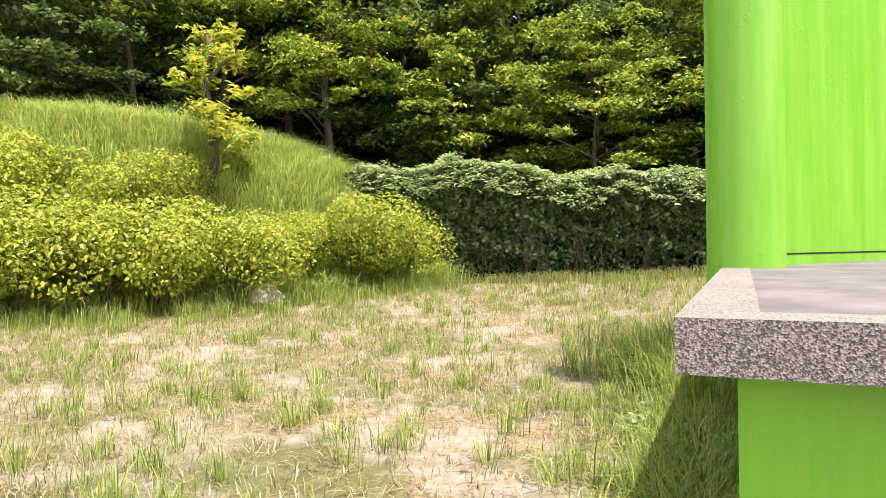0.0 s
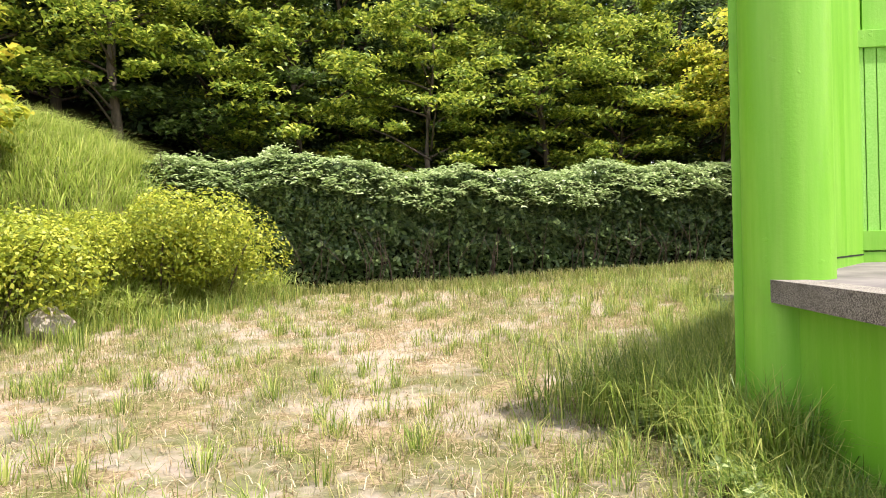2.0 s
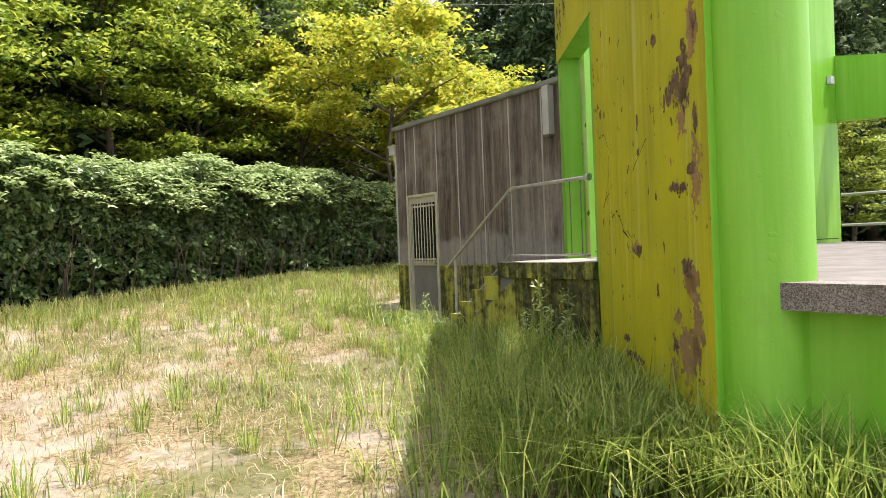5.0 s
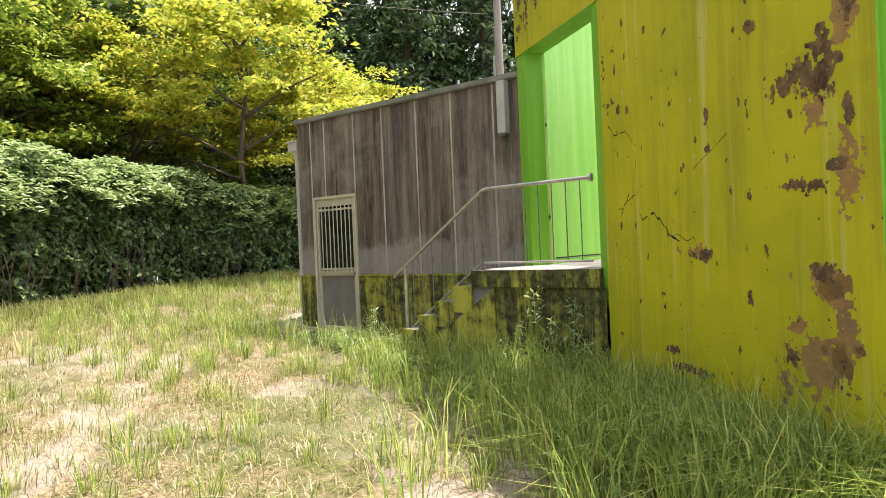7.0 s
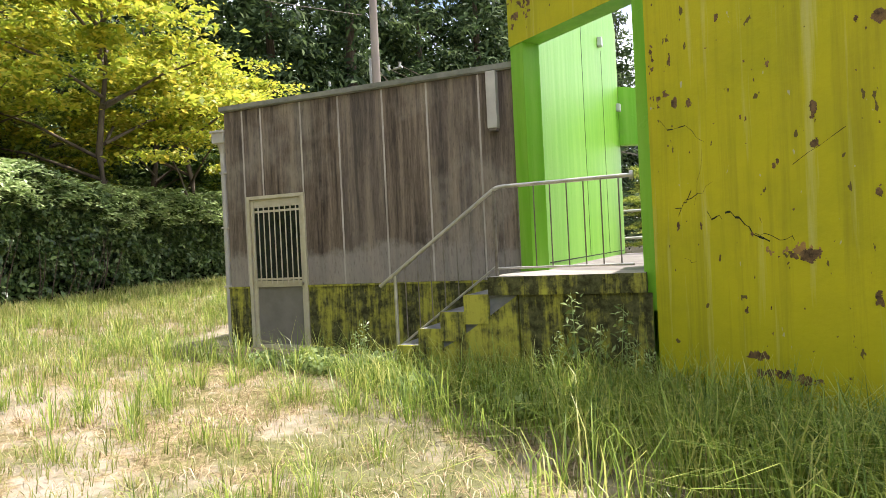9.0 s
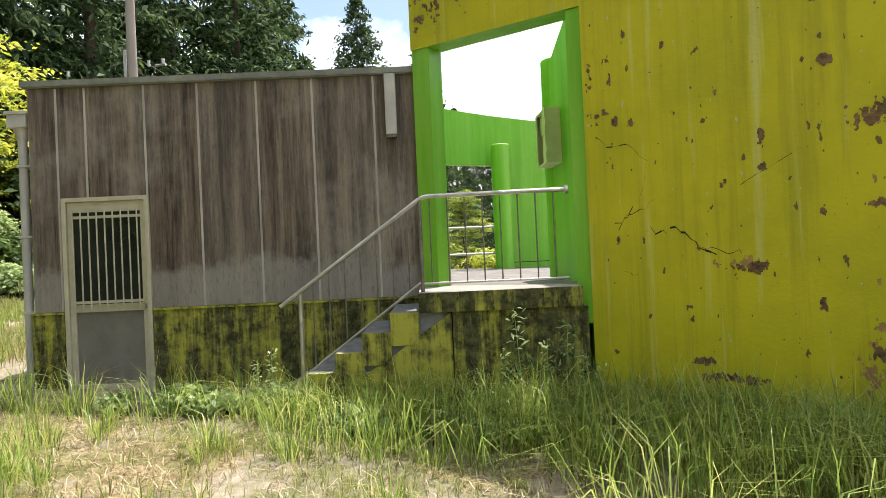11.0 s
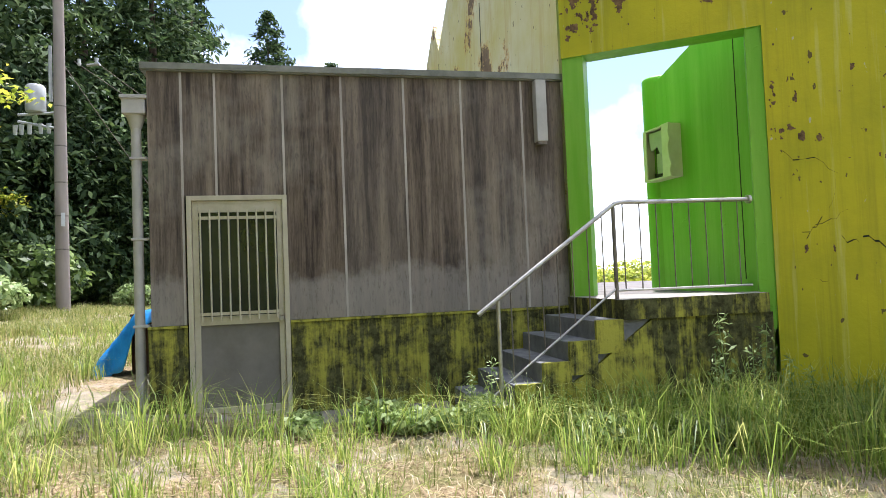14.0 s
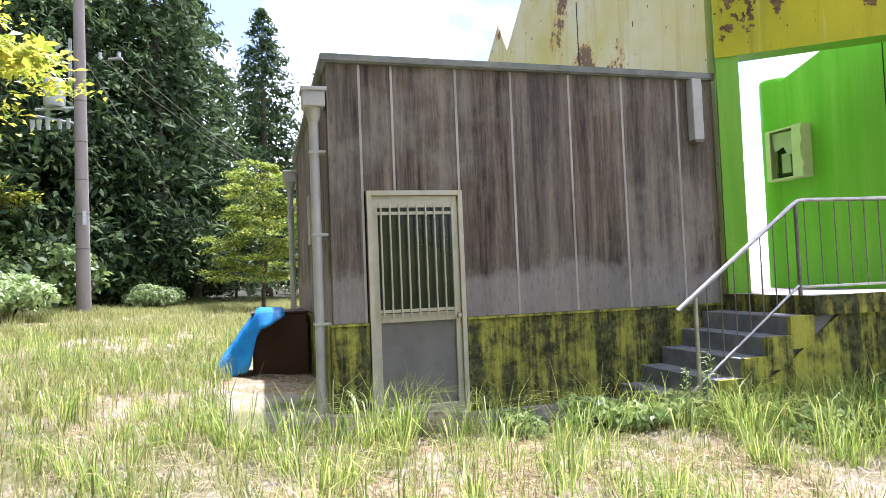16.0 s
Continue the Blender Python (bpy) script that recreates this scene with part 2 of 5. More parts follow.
POLEMAT = plain("utility_concrete", (0.24, 0.20, 0.175), (0.33, 0.285, 0.25), 3, 0.85, stretch=(1, 1, 0.2))
BARK = plain("bark", (0.05, 0.038, 0.026), (0.15, 0.115, 0.08), 14, 0.95, bumpy=0.8, stretch=(1, 1, 0.25))
TWIGS = plain("twig", (0.06, 0.04, 0.025), (0.14, 0.10, 0.07), 14, 0.95)
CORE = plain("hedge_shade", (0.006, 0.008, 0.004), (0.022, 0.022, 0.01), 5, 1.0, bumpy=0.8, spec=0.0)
LAWN, SHADED_FLOOR = ground_mat(), shaded_floor_mat()
TURQUOISE = plain("turquoise_plastic", (0.03, 0.40, 0.30), (0.05, 0.50, 0.40), 3, 0.4)
TRANSFORMER = plain("light_grey_enamel", (0.42, 0.43, 0.42), (0.55, 0.56, 0.55), 5, 0.4)
# Hedge leaves: the sunlit top and shaded sides are put into these two colours.
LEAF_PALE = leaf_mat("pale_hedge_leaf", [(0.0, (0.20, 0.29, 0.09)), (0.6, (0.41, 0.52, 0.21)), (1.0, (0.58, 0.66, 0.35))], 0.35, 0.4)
LEAF_SHADED = leaf_mat("shaded_hedge_leaf", [(0.0, (0.04, 0.075, 0.02)), (0.65, (0.13, 0.20, 0.06)), (1.0, (0.30, 0.38, 0.14))], 0.35, 0.35)
LEAF_BROAD = leaf_mat("broad_leaf", [(0.0, (0.08, 0.14, 0.017)), (0.5, (0.23, 0.32, 0.042)), (1.0, (0.60, 0.63, 0.095))], 0.36, 0.5)
LEAF_YELLOW = leaf_mat("yellowing_leaf", [(0.0, (0.20, 0.28, 0.03)), (0.6, (0.50, 0.53, 0.06)), (1.0, (0.70, 0.58, 0.09))], 0.5, 0.5)
LEAF_DEEP = leaf_mat("shade_leaf", [(0.0, (0.045, 0.08, 0.02)), (0.7, (0.13, 0.20, 0.05)), (1.0, (0.27, 0.36, 0.10))], 0.4, 0.45)
LEAF_CONIFER = leaf_mat("conifer_spray", [(0.0, (0.022, 0.045, 0.016)), (0.6, (0.068, 0.115, 0.038)), (1.0, (0.15, 0.215, 0.07))], 0.3, 0.8)
LEAF_BUSH = leaf_mat("bush_leaf", [(0.0, (0.15, 0.20, 0.025)), (0.55, (0.43, 0.50, 0.055)), (1.0, (0.68, 0.65, 0.10))], 0.45, 0.45)
LEAF_WEED = leaf_mat("weed_leaf", [(0.0, (0.16, 0.25, 0.07)), (1.0, (0.46, 0.55, 0.24))], 0.4, 0.45)
GRASS = leaf_mat("green_grass_blade", [(0.0, (0.10, 0.17, 0.03)), (0.6, (0.31, 0.41, 0.075)), (1.0, (0.60, 0.58, 0.19))], 0.5, 0.4)
GRASS_MEADOW = leaf_mat("meadow_grass_blade", [(0.0, (0.11, 0.155, 0.03)), (0.5, (0.28, 0.31, 0.075)), (1.0, (0.48, 0.42, 0.20))], 0.45, 0.5)
GRASS_BANK = leaf_mat("bank_grass_blade", [(0.0, (0.20, 0.30, 0.05)), (0.5, (0.46, 0.57, 0.12)), (1.0, (0.72, 0.72, 0.28))], 0.5, 0.4)
STRAW = leaf_mat("straw_blade", [(0.0, (0.24, 0.165, 0.085)), (0.6, (0.46, 0.36, 0.215)), (1.0, (0.62, 0.53, 0.36))], 0.3, 0.6)

# ---- building helpers ----
SH = Matrix.Rotation(radians(65.5), 4, "Z")   # frame of the shed and the stage
YL = Matrix.Rotation(radians(29.5), 4, "Z")   # frame of the yellow wall
I4 = Matrix.Identity(4)
rng = np.random.default_rng(7)


def part(name, bm, material, parent=None, label=""):
    me = bpy.data.meshes.new(name)
    bmesh.ops.recalc_face_normals(bm, faces=bm.faces[:])
    bm.to_mesh(me)
    bm.free()
    for m in material if isinstance(material, (list, tuple)) else [material]:
        me.materials.append(m)
    ob = new(name, me)
    ob.parent = parent
    if label:
        tagged(ob, label)
    return ob


def thing(name, label, category, group="", kind="", at=(0, 0, 0)):
    ob = new(name)
    ob.empty_display_size = 0.1
    ob.location = at
    return tagged(ob, label, category, group, kind)


def hung(ob, parent):
    """Put a mesh that was built in world places under a parent that stands somewhere."""
    ob.parent = parent
    ob.matrix_parent_inverse = Matrix.Translation(parent.location).inverted()
    return ob


def box(bm, x0, x1, y0, y1, z0, z1, m=I4, bevel=0.0):
    r = bmesh.ops.create_cube(bm, size=1)
    vs = r["verts"]
    t = Matrix.Translation(((x0 + x1) / 2, (y0 + y1) / 2, (z0 + z1) / 2)) @ Matrix.Diagonal((abs(x1 - x0), abs(y1 - y0), abs(z1 - z0), 1))
    bmesh.ops.transform(bm, matrix=t, verts=vs)
    if bevel:
        es = {e for v in vs for e in v.link_edges}
        r = bmesh.ops.bevel(bm, geom=list(es), offset=bevel, segments=2, affect="EDGES", profile=0.6)
        vs = list({v for f in r["faces"] for v in f.verts} | {v for v in vs if v.is_valid})
    bmesh.ops.transform(bm, matrix=m, verts=vs)
    return bm


def boxed(*a, m=I4, bevel=0.0):
    return box(bmesh.new(), *a, m=m, bevel=bevel)


def prism(bm, pts, z0, z1, m=I4):
    """An upright prism on a plan outline; z1 is one height or one for each corner."""
    n = len(pts)
    tops = z1 if isinstance(z1, (list, tuple)) else [z1] * n
    lo = [bm.verts.new(m @ Vector((x, y, z0))) for x, y in pts]
    hi = [bm.verts.new(m @ Vector((x, y, z))) for (x, y), z in zip(pts, tops)]
    bm.faces.new(lo[::-1]), bm.faces.new(hi)
    for i in range(n):
        j = (i + 1) % n
        bm.faces.new((lo[i], lo[j], hi[j], hi[i]))
    return bm


def profile(bm, pts, a0, a1, axis, m=I4):
    """A plate with an outline in (along, z), between two offsets across; axis names the along direction."""
    def place(u, z, a):
        return m @ Vector((u, a, z) if axis == "x" else (a, u, z))
    f = [bm.verts.new(place(u, z, a0)) for u, z in pts]
    g = [bm.verts.new(place(u, z, a1)) for u, z in pts]
    bm.faces.new(f), bm.faces.new(g[::-1])
    for i in range(len(pts)):
        j = (i + 1) % len(pts)
        bm.faces.new((f[i], g[i], g[j], f[j]))
    return bm


def tube(bm, pts, radii, seg=8, caps=True):
    """A round bar through points, with a radius at each."""
    pts = [Vector(p) for p in pts]
    radii = radii if isinstance(radii, (list, tuple)) else [radii] * len(pts)
    rings = []
    for i, p in enumerate(pts):
        d = (pts[min(i + 1, len(pts) - 1)] - pts[max(i - 1, 0)]).normalized()
        q = d.to_track_quat("Z", "Y")
        rings.append([bm.verts.new(p + q @ Vector((radii[i] * math.cos(2 * math.pi * k / seg), radii[i] * math.sin(2 * math.pi * k / seg), 0))) for k in range(seg)])
    for a, b in zip(rings, rings[1:]):
        for k in range(seg):
            f = bm.faces.new((a[k], a[(k + 1) % seg], b[(k + 1) % seg], b[k]))
            f.smooth = True
    if caps:
        for f in (bm.faces.new(rings[0][::-1]), bm.faces.new(rings[-1])):
            for e in f.edges:
                e.smooth = False
    return bm


def raw_mesh(name, co, quads, material, smooth=False):
    """A mesh from arrays: co (n, 3) and faces (m, k)."""
    me = bpy.data.meshes.new(name)
    k = quads.shape[1]
    me.vertices.add(len(co))
    me.vertices.foreach_set("co", np.ascontiguousarray(co, dtype=np.float32).ravel())
    me.loops.add(quads.size)
    me.loops.foreach_set("vertex_index", np.ascontiguousarray(quads, dtype=np.int32).ravel())
    me.polygons.add(len(quads))
    me.polygons.foreach_set("loop_start", np.arange(0, quads.size, k, dtype=np.int32))
    me.polygons.foreach_set("loop_total", np.full(len(quads), k, dtype=np.int32))
    if smooth:
        me.polygons.foreach_set("use_smooth", np.ones(len(quads), dtype=bool))
    me.update(calc_edges=True)
    me.validate()
    for m in material if isinstance(material, (list, tuple)) else [material]:
        me.materials.append(m)
    return me


def unit(v):
    return v / np.maximum(np.linalg.norm(v, axis=1, keepdims=True), 1e-9)


def leaf_mesh(name, p, size, material, up=0.8, aspect=0.45, out=None, spread=0.35):
    """Pointed leaves at points p: four corners each, faces turned upwards by 'up' or along 'out'."""
    n = len(p)
    nor = rng.normal(size=(n, 3))
    nor = unit(nor)
    nor[:, 2] += up
    if out is not None:
        nor += out
    nor = unit(nor)
    d = unit(np.cross(nor, rng.normal(size=(n, 3))))
    s = np.cross(nor, d)
    ln = size * (1 + spread * rng.uniform(-1, 1, (n, 1)))
    w = ln * aspect
    co = np.stack([p - d * ln * 0.5, p - d * ln * 0.02 + s * w * 0.5 + nor * ln * 0.07, p + d * ln * 0.5 - nor * ln * 0.1, p - d * ln * 0.02 - s * w * 0.5 + nor * ln * 0.07], 1).reshape(-1, 3)
    return raw_mesh(name, co, np.arange(4 * n).reshape(n, 4), material)


def blade_mesh(name, p, length, width, material, lean=0.5, heading=None):
    """Grass blades with a bend: six corners and two quads each."""
    n = len(p)
    a = rng.uniform(0, 2 * math.pi, n) if heading is None else heading
    d = np.stack([np.cos(a), np.sin(a), np.zeros(n)], 1)
    s = np.stack([-np.sin(a), np.cos(a), np.zeros(n)], 1)
    ln = (length * rng.uniform(0.55, 1.2, n))[:, None]
    le = (lean * rng.uniform(0.2, 1.5, n))[:, None]
    w = width * rng.uniform(0.7, 1.3, n)[:, None]
    z = np.array([0, 0, 1.0])
    mid = p + ln * (0.55 * z + 0.25 * le * d)
    tip = p + ln * ((1.0 - 0.38 * np.minimum(le, 1.6)) * z + 0.85 * le * d)
    co = np.stack([p - s * w, p + s * w, mid + s * w * 0.8, mid - s * w * 0.8, tip + s * w * 0.12, tip - s * w * 0.12], 1).reshape(-1, 3)
    b = 6 * np.arange(n)[:, None]
    q = np.concatenate([b + np.array([[0, 1, 2, 3]]), b + np.array([[3, 2, 4, 5]])], 1).reshape(-1, 4)
    return raw_mesh(name, co, q, material)


# ---- ground ----
HEDGE_X = np.array([-40, -9, -1.5, 2, 7, 12, 16, 19, 60.0])
HEDGE_Y = np.array([19, 19, 18.4, 17.2, 16.6, 16.4, 15.2, 13.6, 13.0])


def sstep(a, b, v):
    t = np.clip((v - a) / (b - a), 0, 1)
    return t * t * (3 - 2 * t)


def ground_z(x, y, bank=1.0):
    x, y = np.asarray(x, dtype=float), np.asarray(y, dtype=float)
    q = np.maximum(0, 0.45 * x + 0.85 * y - 6.8)
    q = np.minimum(q, 30)
    z = 0.07 * q * q / (q + 2)
    line = np.interp(x, [-9, -3.7, 0.5], [13.0, 14.3, 17.8])
    z += bank * 5.0 * (1 - np.exp(-np.maximum(0.5 - x, 0) / 4.0)) * sstep(0.0, 4.2, y - line) * sstep(-60, -20, x)
    back = y - np.interp(x, HEDGE_X, HEDGE_Y)
    z += np.clip(0.42 * (back - 3.5), 0, 16) * (1 - sstep(15, 24, x))
    return z + 0.03 * np.sin(1.3 * x + 0.7 * y) * np.cos(0.9 * y - 0.4 * x)


def gpos(x, y):
    return np.stack([x, y, ground_z(x, y)], 1)


def build_ground():
    ax = np.concatenate([[-600, -300, -150, -90], np.arange(-60, -14, 2.0), np.arange(-14, 26, 0.35), np.arange(26, 70, 2.0), [90, 150, 300, 600]])
    ay = np.concatenate([[-600, -300, -150, -80], np.arange(-50, -2, 2.0), np.arange(-2, 24, 0.35), np.arange(24, 70, 2.0), [90, 150, 300, 600]])
    gx, gy = np.meshgrid(ax, ay)
    z = ground_z(gx, gy) + 0.012 * rng.normal(size=gx.shape)
    co = np.stack([gx.ravel(), gy.ravel(), z.ravel()], 1)
    w = len(ax)
    i, j = np.meshgrid(np.arange(w - 1), np.arange(len(ay) - 1))
    a = (j * w + i).ravel()
    me = raw_mesh("ground", co, np.stack([a, a + 1, a + w + 1, a + w], 1), [LAWN, SHADED_FLOOR], True)
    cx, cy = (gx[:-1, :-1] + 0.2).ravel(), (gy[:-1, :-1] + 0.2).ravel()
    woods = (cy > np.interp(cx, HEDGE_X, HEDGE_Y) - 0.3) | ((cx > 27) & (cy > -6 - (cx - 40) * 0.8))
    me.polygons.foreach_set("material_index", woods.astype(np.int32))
    return tagged(new("ground", me), "dry straw-coloured lawn with sandy bare patches", "ground", kind="structure")


build_ground()

# ---- stage, walls, columns ----
def sh(x, y):
    v = SH @ Vector((x, y, 0))
    return v.x, v.y


def yl(x, y):
    v = YL @ Vector((x, y, 0))
    return v.x, v.y


def faced_wall(name, bm, parent, label):
    """A wall whose outward face is yellow and the rest green."""
    ob = part(name, bm, [GREEN, YELLOW], parent, label)
    out = (YL.to_3x3() @ Vector((0, 1, 0)))
    for p in ob.data.polygons:
        p.material_index = 1 if p.normal.dot(out) > 0.9 else 0
    return ob


def build_stage():
    stage = thing("stage_floor", "raised concrete stage floor with aggregate edge", "stage", kind="structure")
    A, B, C, D = sh(1.85, 0.16), sh(6.0, 0.16), yl(5.05, 3.7), yl(9.3, 3.7)
    E, F = sh(9.66, -9.75), sh(1.85, -9.75)
    part("slab", prism(bmesh.new(), [A, B, C, D, E, F], 1.045, [1.180, 1.185, 1.19, 1.235, 1.235, 1.18]), FLOORING, stage)
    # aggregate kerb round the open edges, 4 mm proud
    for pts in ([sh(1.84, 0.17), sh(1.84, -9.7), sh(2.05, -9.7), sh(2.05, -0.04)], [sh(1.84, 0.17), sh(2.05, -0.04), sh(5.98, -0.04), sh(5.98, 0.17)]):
        k = part("kerb", prism(bmesh.new(), pts, 1.04, 1.19), [TERRAZZO, TERRAZZO_LIT_TOP], stage, "grey speckled aggregate kerb")
        # upward faces take the copy with the light in its colour
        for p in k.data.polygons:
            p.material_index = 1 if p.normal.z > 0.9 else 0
    part("base_wall", prism(bmesh.new(), [sh(2.0, 0.02), sh(5.95, 0.02), yl(5.0, 3.6), yl(7.5, 3.6), yl(9.3, 3.6), sh(9.6, -9.6), sh(2.0, -9.6)], -0.4, 1.038), GREEN, stage, "bright green painted base wall")
    part("joint", boxed(4.281, 4.293, 0.015, 0.0225, -0.2, 1.03, m=SH), SLOT, stage)
    return stage


def build_yellow_wall():
    w = thing("wall_yellow", "weathered yellow painted concrete wall with peeling patches", "wall", kind="structure")
    TOP = 4.95
    faced_wall("panel", prism(bmesh.new(), [(4.86, 3.9), (5.0, 3.6), (5.05, 3.52), (7.6, 3.52), (7.6, 3.9)], -0.4, TOP, YL), w, "yellow painted wall face")
    faced_wall("lintel", boxed(7.6, 9.48, 3.64, 3.9, 3.71, TOP, m=YL), w, "yellow lintel streaked black with mould")
    part("jamb", boxed(7.602, 7.74, 3.5, 3.885, 0.9, 3.709, m=YL), GREEN, w, "bright green painted jamb")
    part("jamb", boxed(9.26, 9.475, 3.66, 3.885, 0.9, 3.709, m=YL), GREEN, w, "bright green painted jamb")
    part("joint", boxed(5.05, 7.6, 3.5175, 3.53, 1.285, 1.3, m=YL), SLOT, w)
    # hollows and cracks in the paint
    rnd = random.Random(4)
    flaw = bmesh.new()
    def crack(x, z, steps, dx, dz, wd):
        for _ in range(steps):
            nx, nz = x + dx * rnd.uniform(0.3, 1.6), z + dz + rnd.uniform(-0.04, 0.04)
            h = wd * rnd.uniform(0.2, 1.1)
            pts = [(x, z - h), (nx, nz - h), (nx, nz + h), (x, z + h)]
            profile(flaw, pts, 3.8985, 3.9015, "x", YL)
            x, z = nx, nz
    crack(7.06, 1.72, 5, -0.035, 0.0, 0.007)
    crack(6.9, 1.70, 9, -0.03, -0.022, 0.009)
    crack(6.66, 1.53, 9, -0.04, -0.012, 0.005)
    crack(7.48, 2.52, 9, -0.045, -0.034, 0.005)
    crack(7.08, 2.22, 5, 0.022, -0.065, 0.005)
    crack(7.2, 1.9, 5, 0.036, -0.038, 0.006)
    crack(7.0, 1.95, 8, 0.045, -0.03, 0.0035)
    crack(6.35, 2.0, 5, -0.06, 0.015, 0.003)
    crack(7.3, 1.35, 5, -0.03, -0.03, 0.003)
    part("crack", flaw, SLOT, w, "dark hairline cracks")
    # ragged bare patches: small cells of a grid, kept where rough noise and a soft oval allow
    def noise2(u, v, seed):
        g = np.random.default_rng(seed).uniform(-1, 1, (64, 64))
        i, j = np.floor(u).astype(int), np.floor(v).astype(int)
        a, b = u - i, v - j
        a, b = a * a * (3 - 2 * a), b * b * (3 - 2 * b)
        i, j, i1, j1 = i % 64, j % 64, (i + 1) % 64, (j + 1) % 64
        return (g[i, j] * (1 - a) + g[i1, j] * a) * (1 - b) + (g[i, j1] * (1 - a) + g[i1, j1] * a) * b

    def patches(spots, cell, lift, seed):
        co, faces = [], []
        gen = np.random.default_rng(seed)
        for cx, cz, rx, rz in spots:
            nx, nz = int(2.8 * rx / cell) + 3, int(2.8 * rz / cell) + 3
            gx, gz = np.meshgrid(cx + (np.arange(nx + 1) - nx / 2) * cell, cz + (np.arange(nz + 1) - nz / 2) * cell, indexing="ij")
            mx, mz = gx[:-1, :-1] + cell / 2, gz[:-1, :-1] + cell / 2
            f = sum(w0 * noise2(mx * k + 31.7, mz * k * 0.8 + 17.3, seed + int(k)) for k, w0 in ((5, 0.5), (13, 0.5), (34, 0.4), (70, 0.25)))
            keep = f + 0.55 - 1.0 * np.hypot((mx - cx) / rx, (mz - cz) / rz) > 0
            gx, gz = gx + gen.uniform(-0.4, 0.4, gx.shape) * cell, gz + gen.uniform(-0.4, 0.4, gz.shape) * cell
            base, w1 = len(co), nz + 1
            co += [YL @ Vector((float(x), 3.9 + lift, float(z))) for x, z in zip(gx.ravel(), gz.ravel())]
            for i, j in zip(*np.nonzero(keep)):
                q = base + int(i) * w1 + int(j)
                faces.append((q, q + 1, q + w1 + 1, q + w1))
        bm = bmesh.new()
        vs = [bm.verts.new(p) for p in co]
        for f in faces:
            bm.faces.new([vs[i] for i in f])
        bmesh.ops.delete(bm, geom=[v for v in bm.verts if not v.link_faces], context="VERTS")
        return bm

    tan = [(5.2, 1.22, 0.2, 0.12), (5.3, 0.7, 0.34, 0.24), (5.12, 0.95, 0.14, 0.4), (5.3, 2.2, 0.26, 0.2), (6.42, 1.4, 0.22, 0.05), (5.06, 1.9, 0.09, 0.3), (8.35, 4.32, 0.12, 0.2), (5.05, 2.9, 0.08, 0.4), (5.45, 1.25, 0.1, 0.06)]
    dark = [(5.33, 2.4, 0.22, 0.14), (5.14, 2.46, 0.14, 0.2), (5.2, 2.68, 0.07, 0.07), (5.32, 1.78, 0.26, 0.06), (5.12, 1.86, 0.12, 0.09), (5.25, 1.26, 0.10, 0.06), (5.5, 0.72, 0.06, 0.14), (5.15, 0.62, 0.12, 0.14),
            (6.28, 1.36, 0.15, 0.045), (6.19, 2.37, 0.04, 0.08), (6.19, 2.12, 0.04, 0.05), (5.83, 1.1, 0.04, 0.08), (5.8, 1.74, 0.04, 0.05), (7.5, 2.69, 0.08, 0.1), (7.53, 3.1, 0.05, 0.2), (7.4, 2.72, 0.06, 0.05), (7.19, 2.62, 0.05, 0.08), (7.33, 2.64, 0.05, 0.06),
            (6.42, 0.5, 0.26, 0.05), (6.7, 0.62, 0.12, 0.03), (6.75, 0.95, 0.02, 0.05), (7.12, 1.62, 0.02, 0.06), (7.34, 1.6, 0.04, 0.06), (5.04, 2.75, 0.06, 0.16), (5.05, 3.3, 0.05, 0.2), (5.04, 2.2, 0.04, 0.12), (5.9, 2.55, 0.02, 0.03), (6.5, 2.75, 0.02, 0.04), (5.7, 0.55, 0.08, 0.03), (5.75, 2.85, 0.05, 0.04),
            (9.34, 4.3, 0.14, 0.4), (9.12, 4.2, 0.14, 0.26), (8.9, 4.35, 0.08, 0.3), (8.05, 4.05, 0.09, 0.12), (8.2, 4.35, 0.05, 0.12), (8.6, 4.45, 0.04, 0.2), (7.35, 3.0, 0.02, 0.1), (6.9, 3.2, 0.03, 0.06)]
    for _ in range(45):
        dark.append((rnd.uniform(5.0, 7.5), rnd.uniform(0.5, 3.6), rnd.uniform(0.006, 0.016), rnd.uniform(0.009, 0.026)))
    part("bare_patch", patches(tan, 0.008, 0.0016, 3), plain("stained_render", (0.42, 0.24, 0.07), (0.20, 0.13, 0.07), 9, 0.95, bumpy=0.8), w, "rusty tan patches of bare render")
    part("bare_patch", patches(dark, 0.007, 0.0032, 8), plain("bare_render", (0.035, 0.022, 0.014), (0.26, 0.16, 0.07), 16, 0.95, bumpy=0.8), w, "dark bare patches where paint has fallen")
    return w


def column(name, centre, r, z0, z1, label, category="column"):
    bm = bmesh.new()
    x, y = centre
    tube(bm, [(x, y, z0), (x, y, z0 + 0.02), (x, y, z1 - 0.06), (x, y, z1 - 0.03), (x, y, z1 - 0.008), (x, y, z1)], [r, r, r, r, r - 0.008, r - 0.03], 56)
    return tagged(part(name, bm, GREEN), label, category)


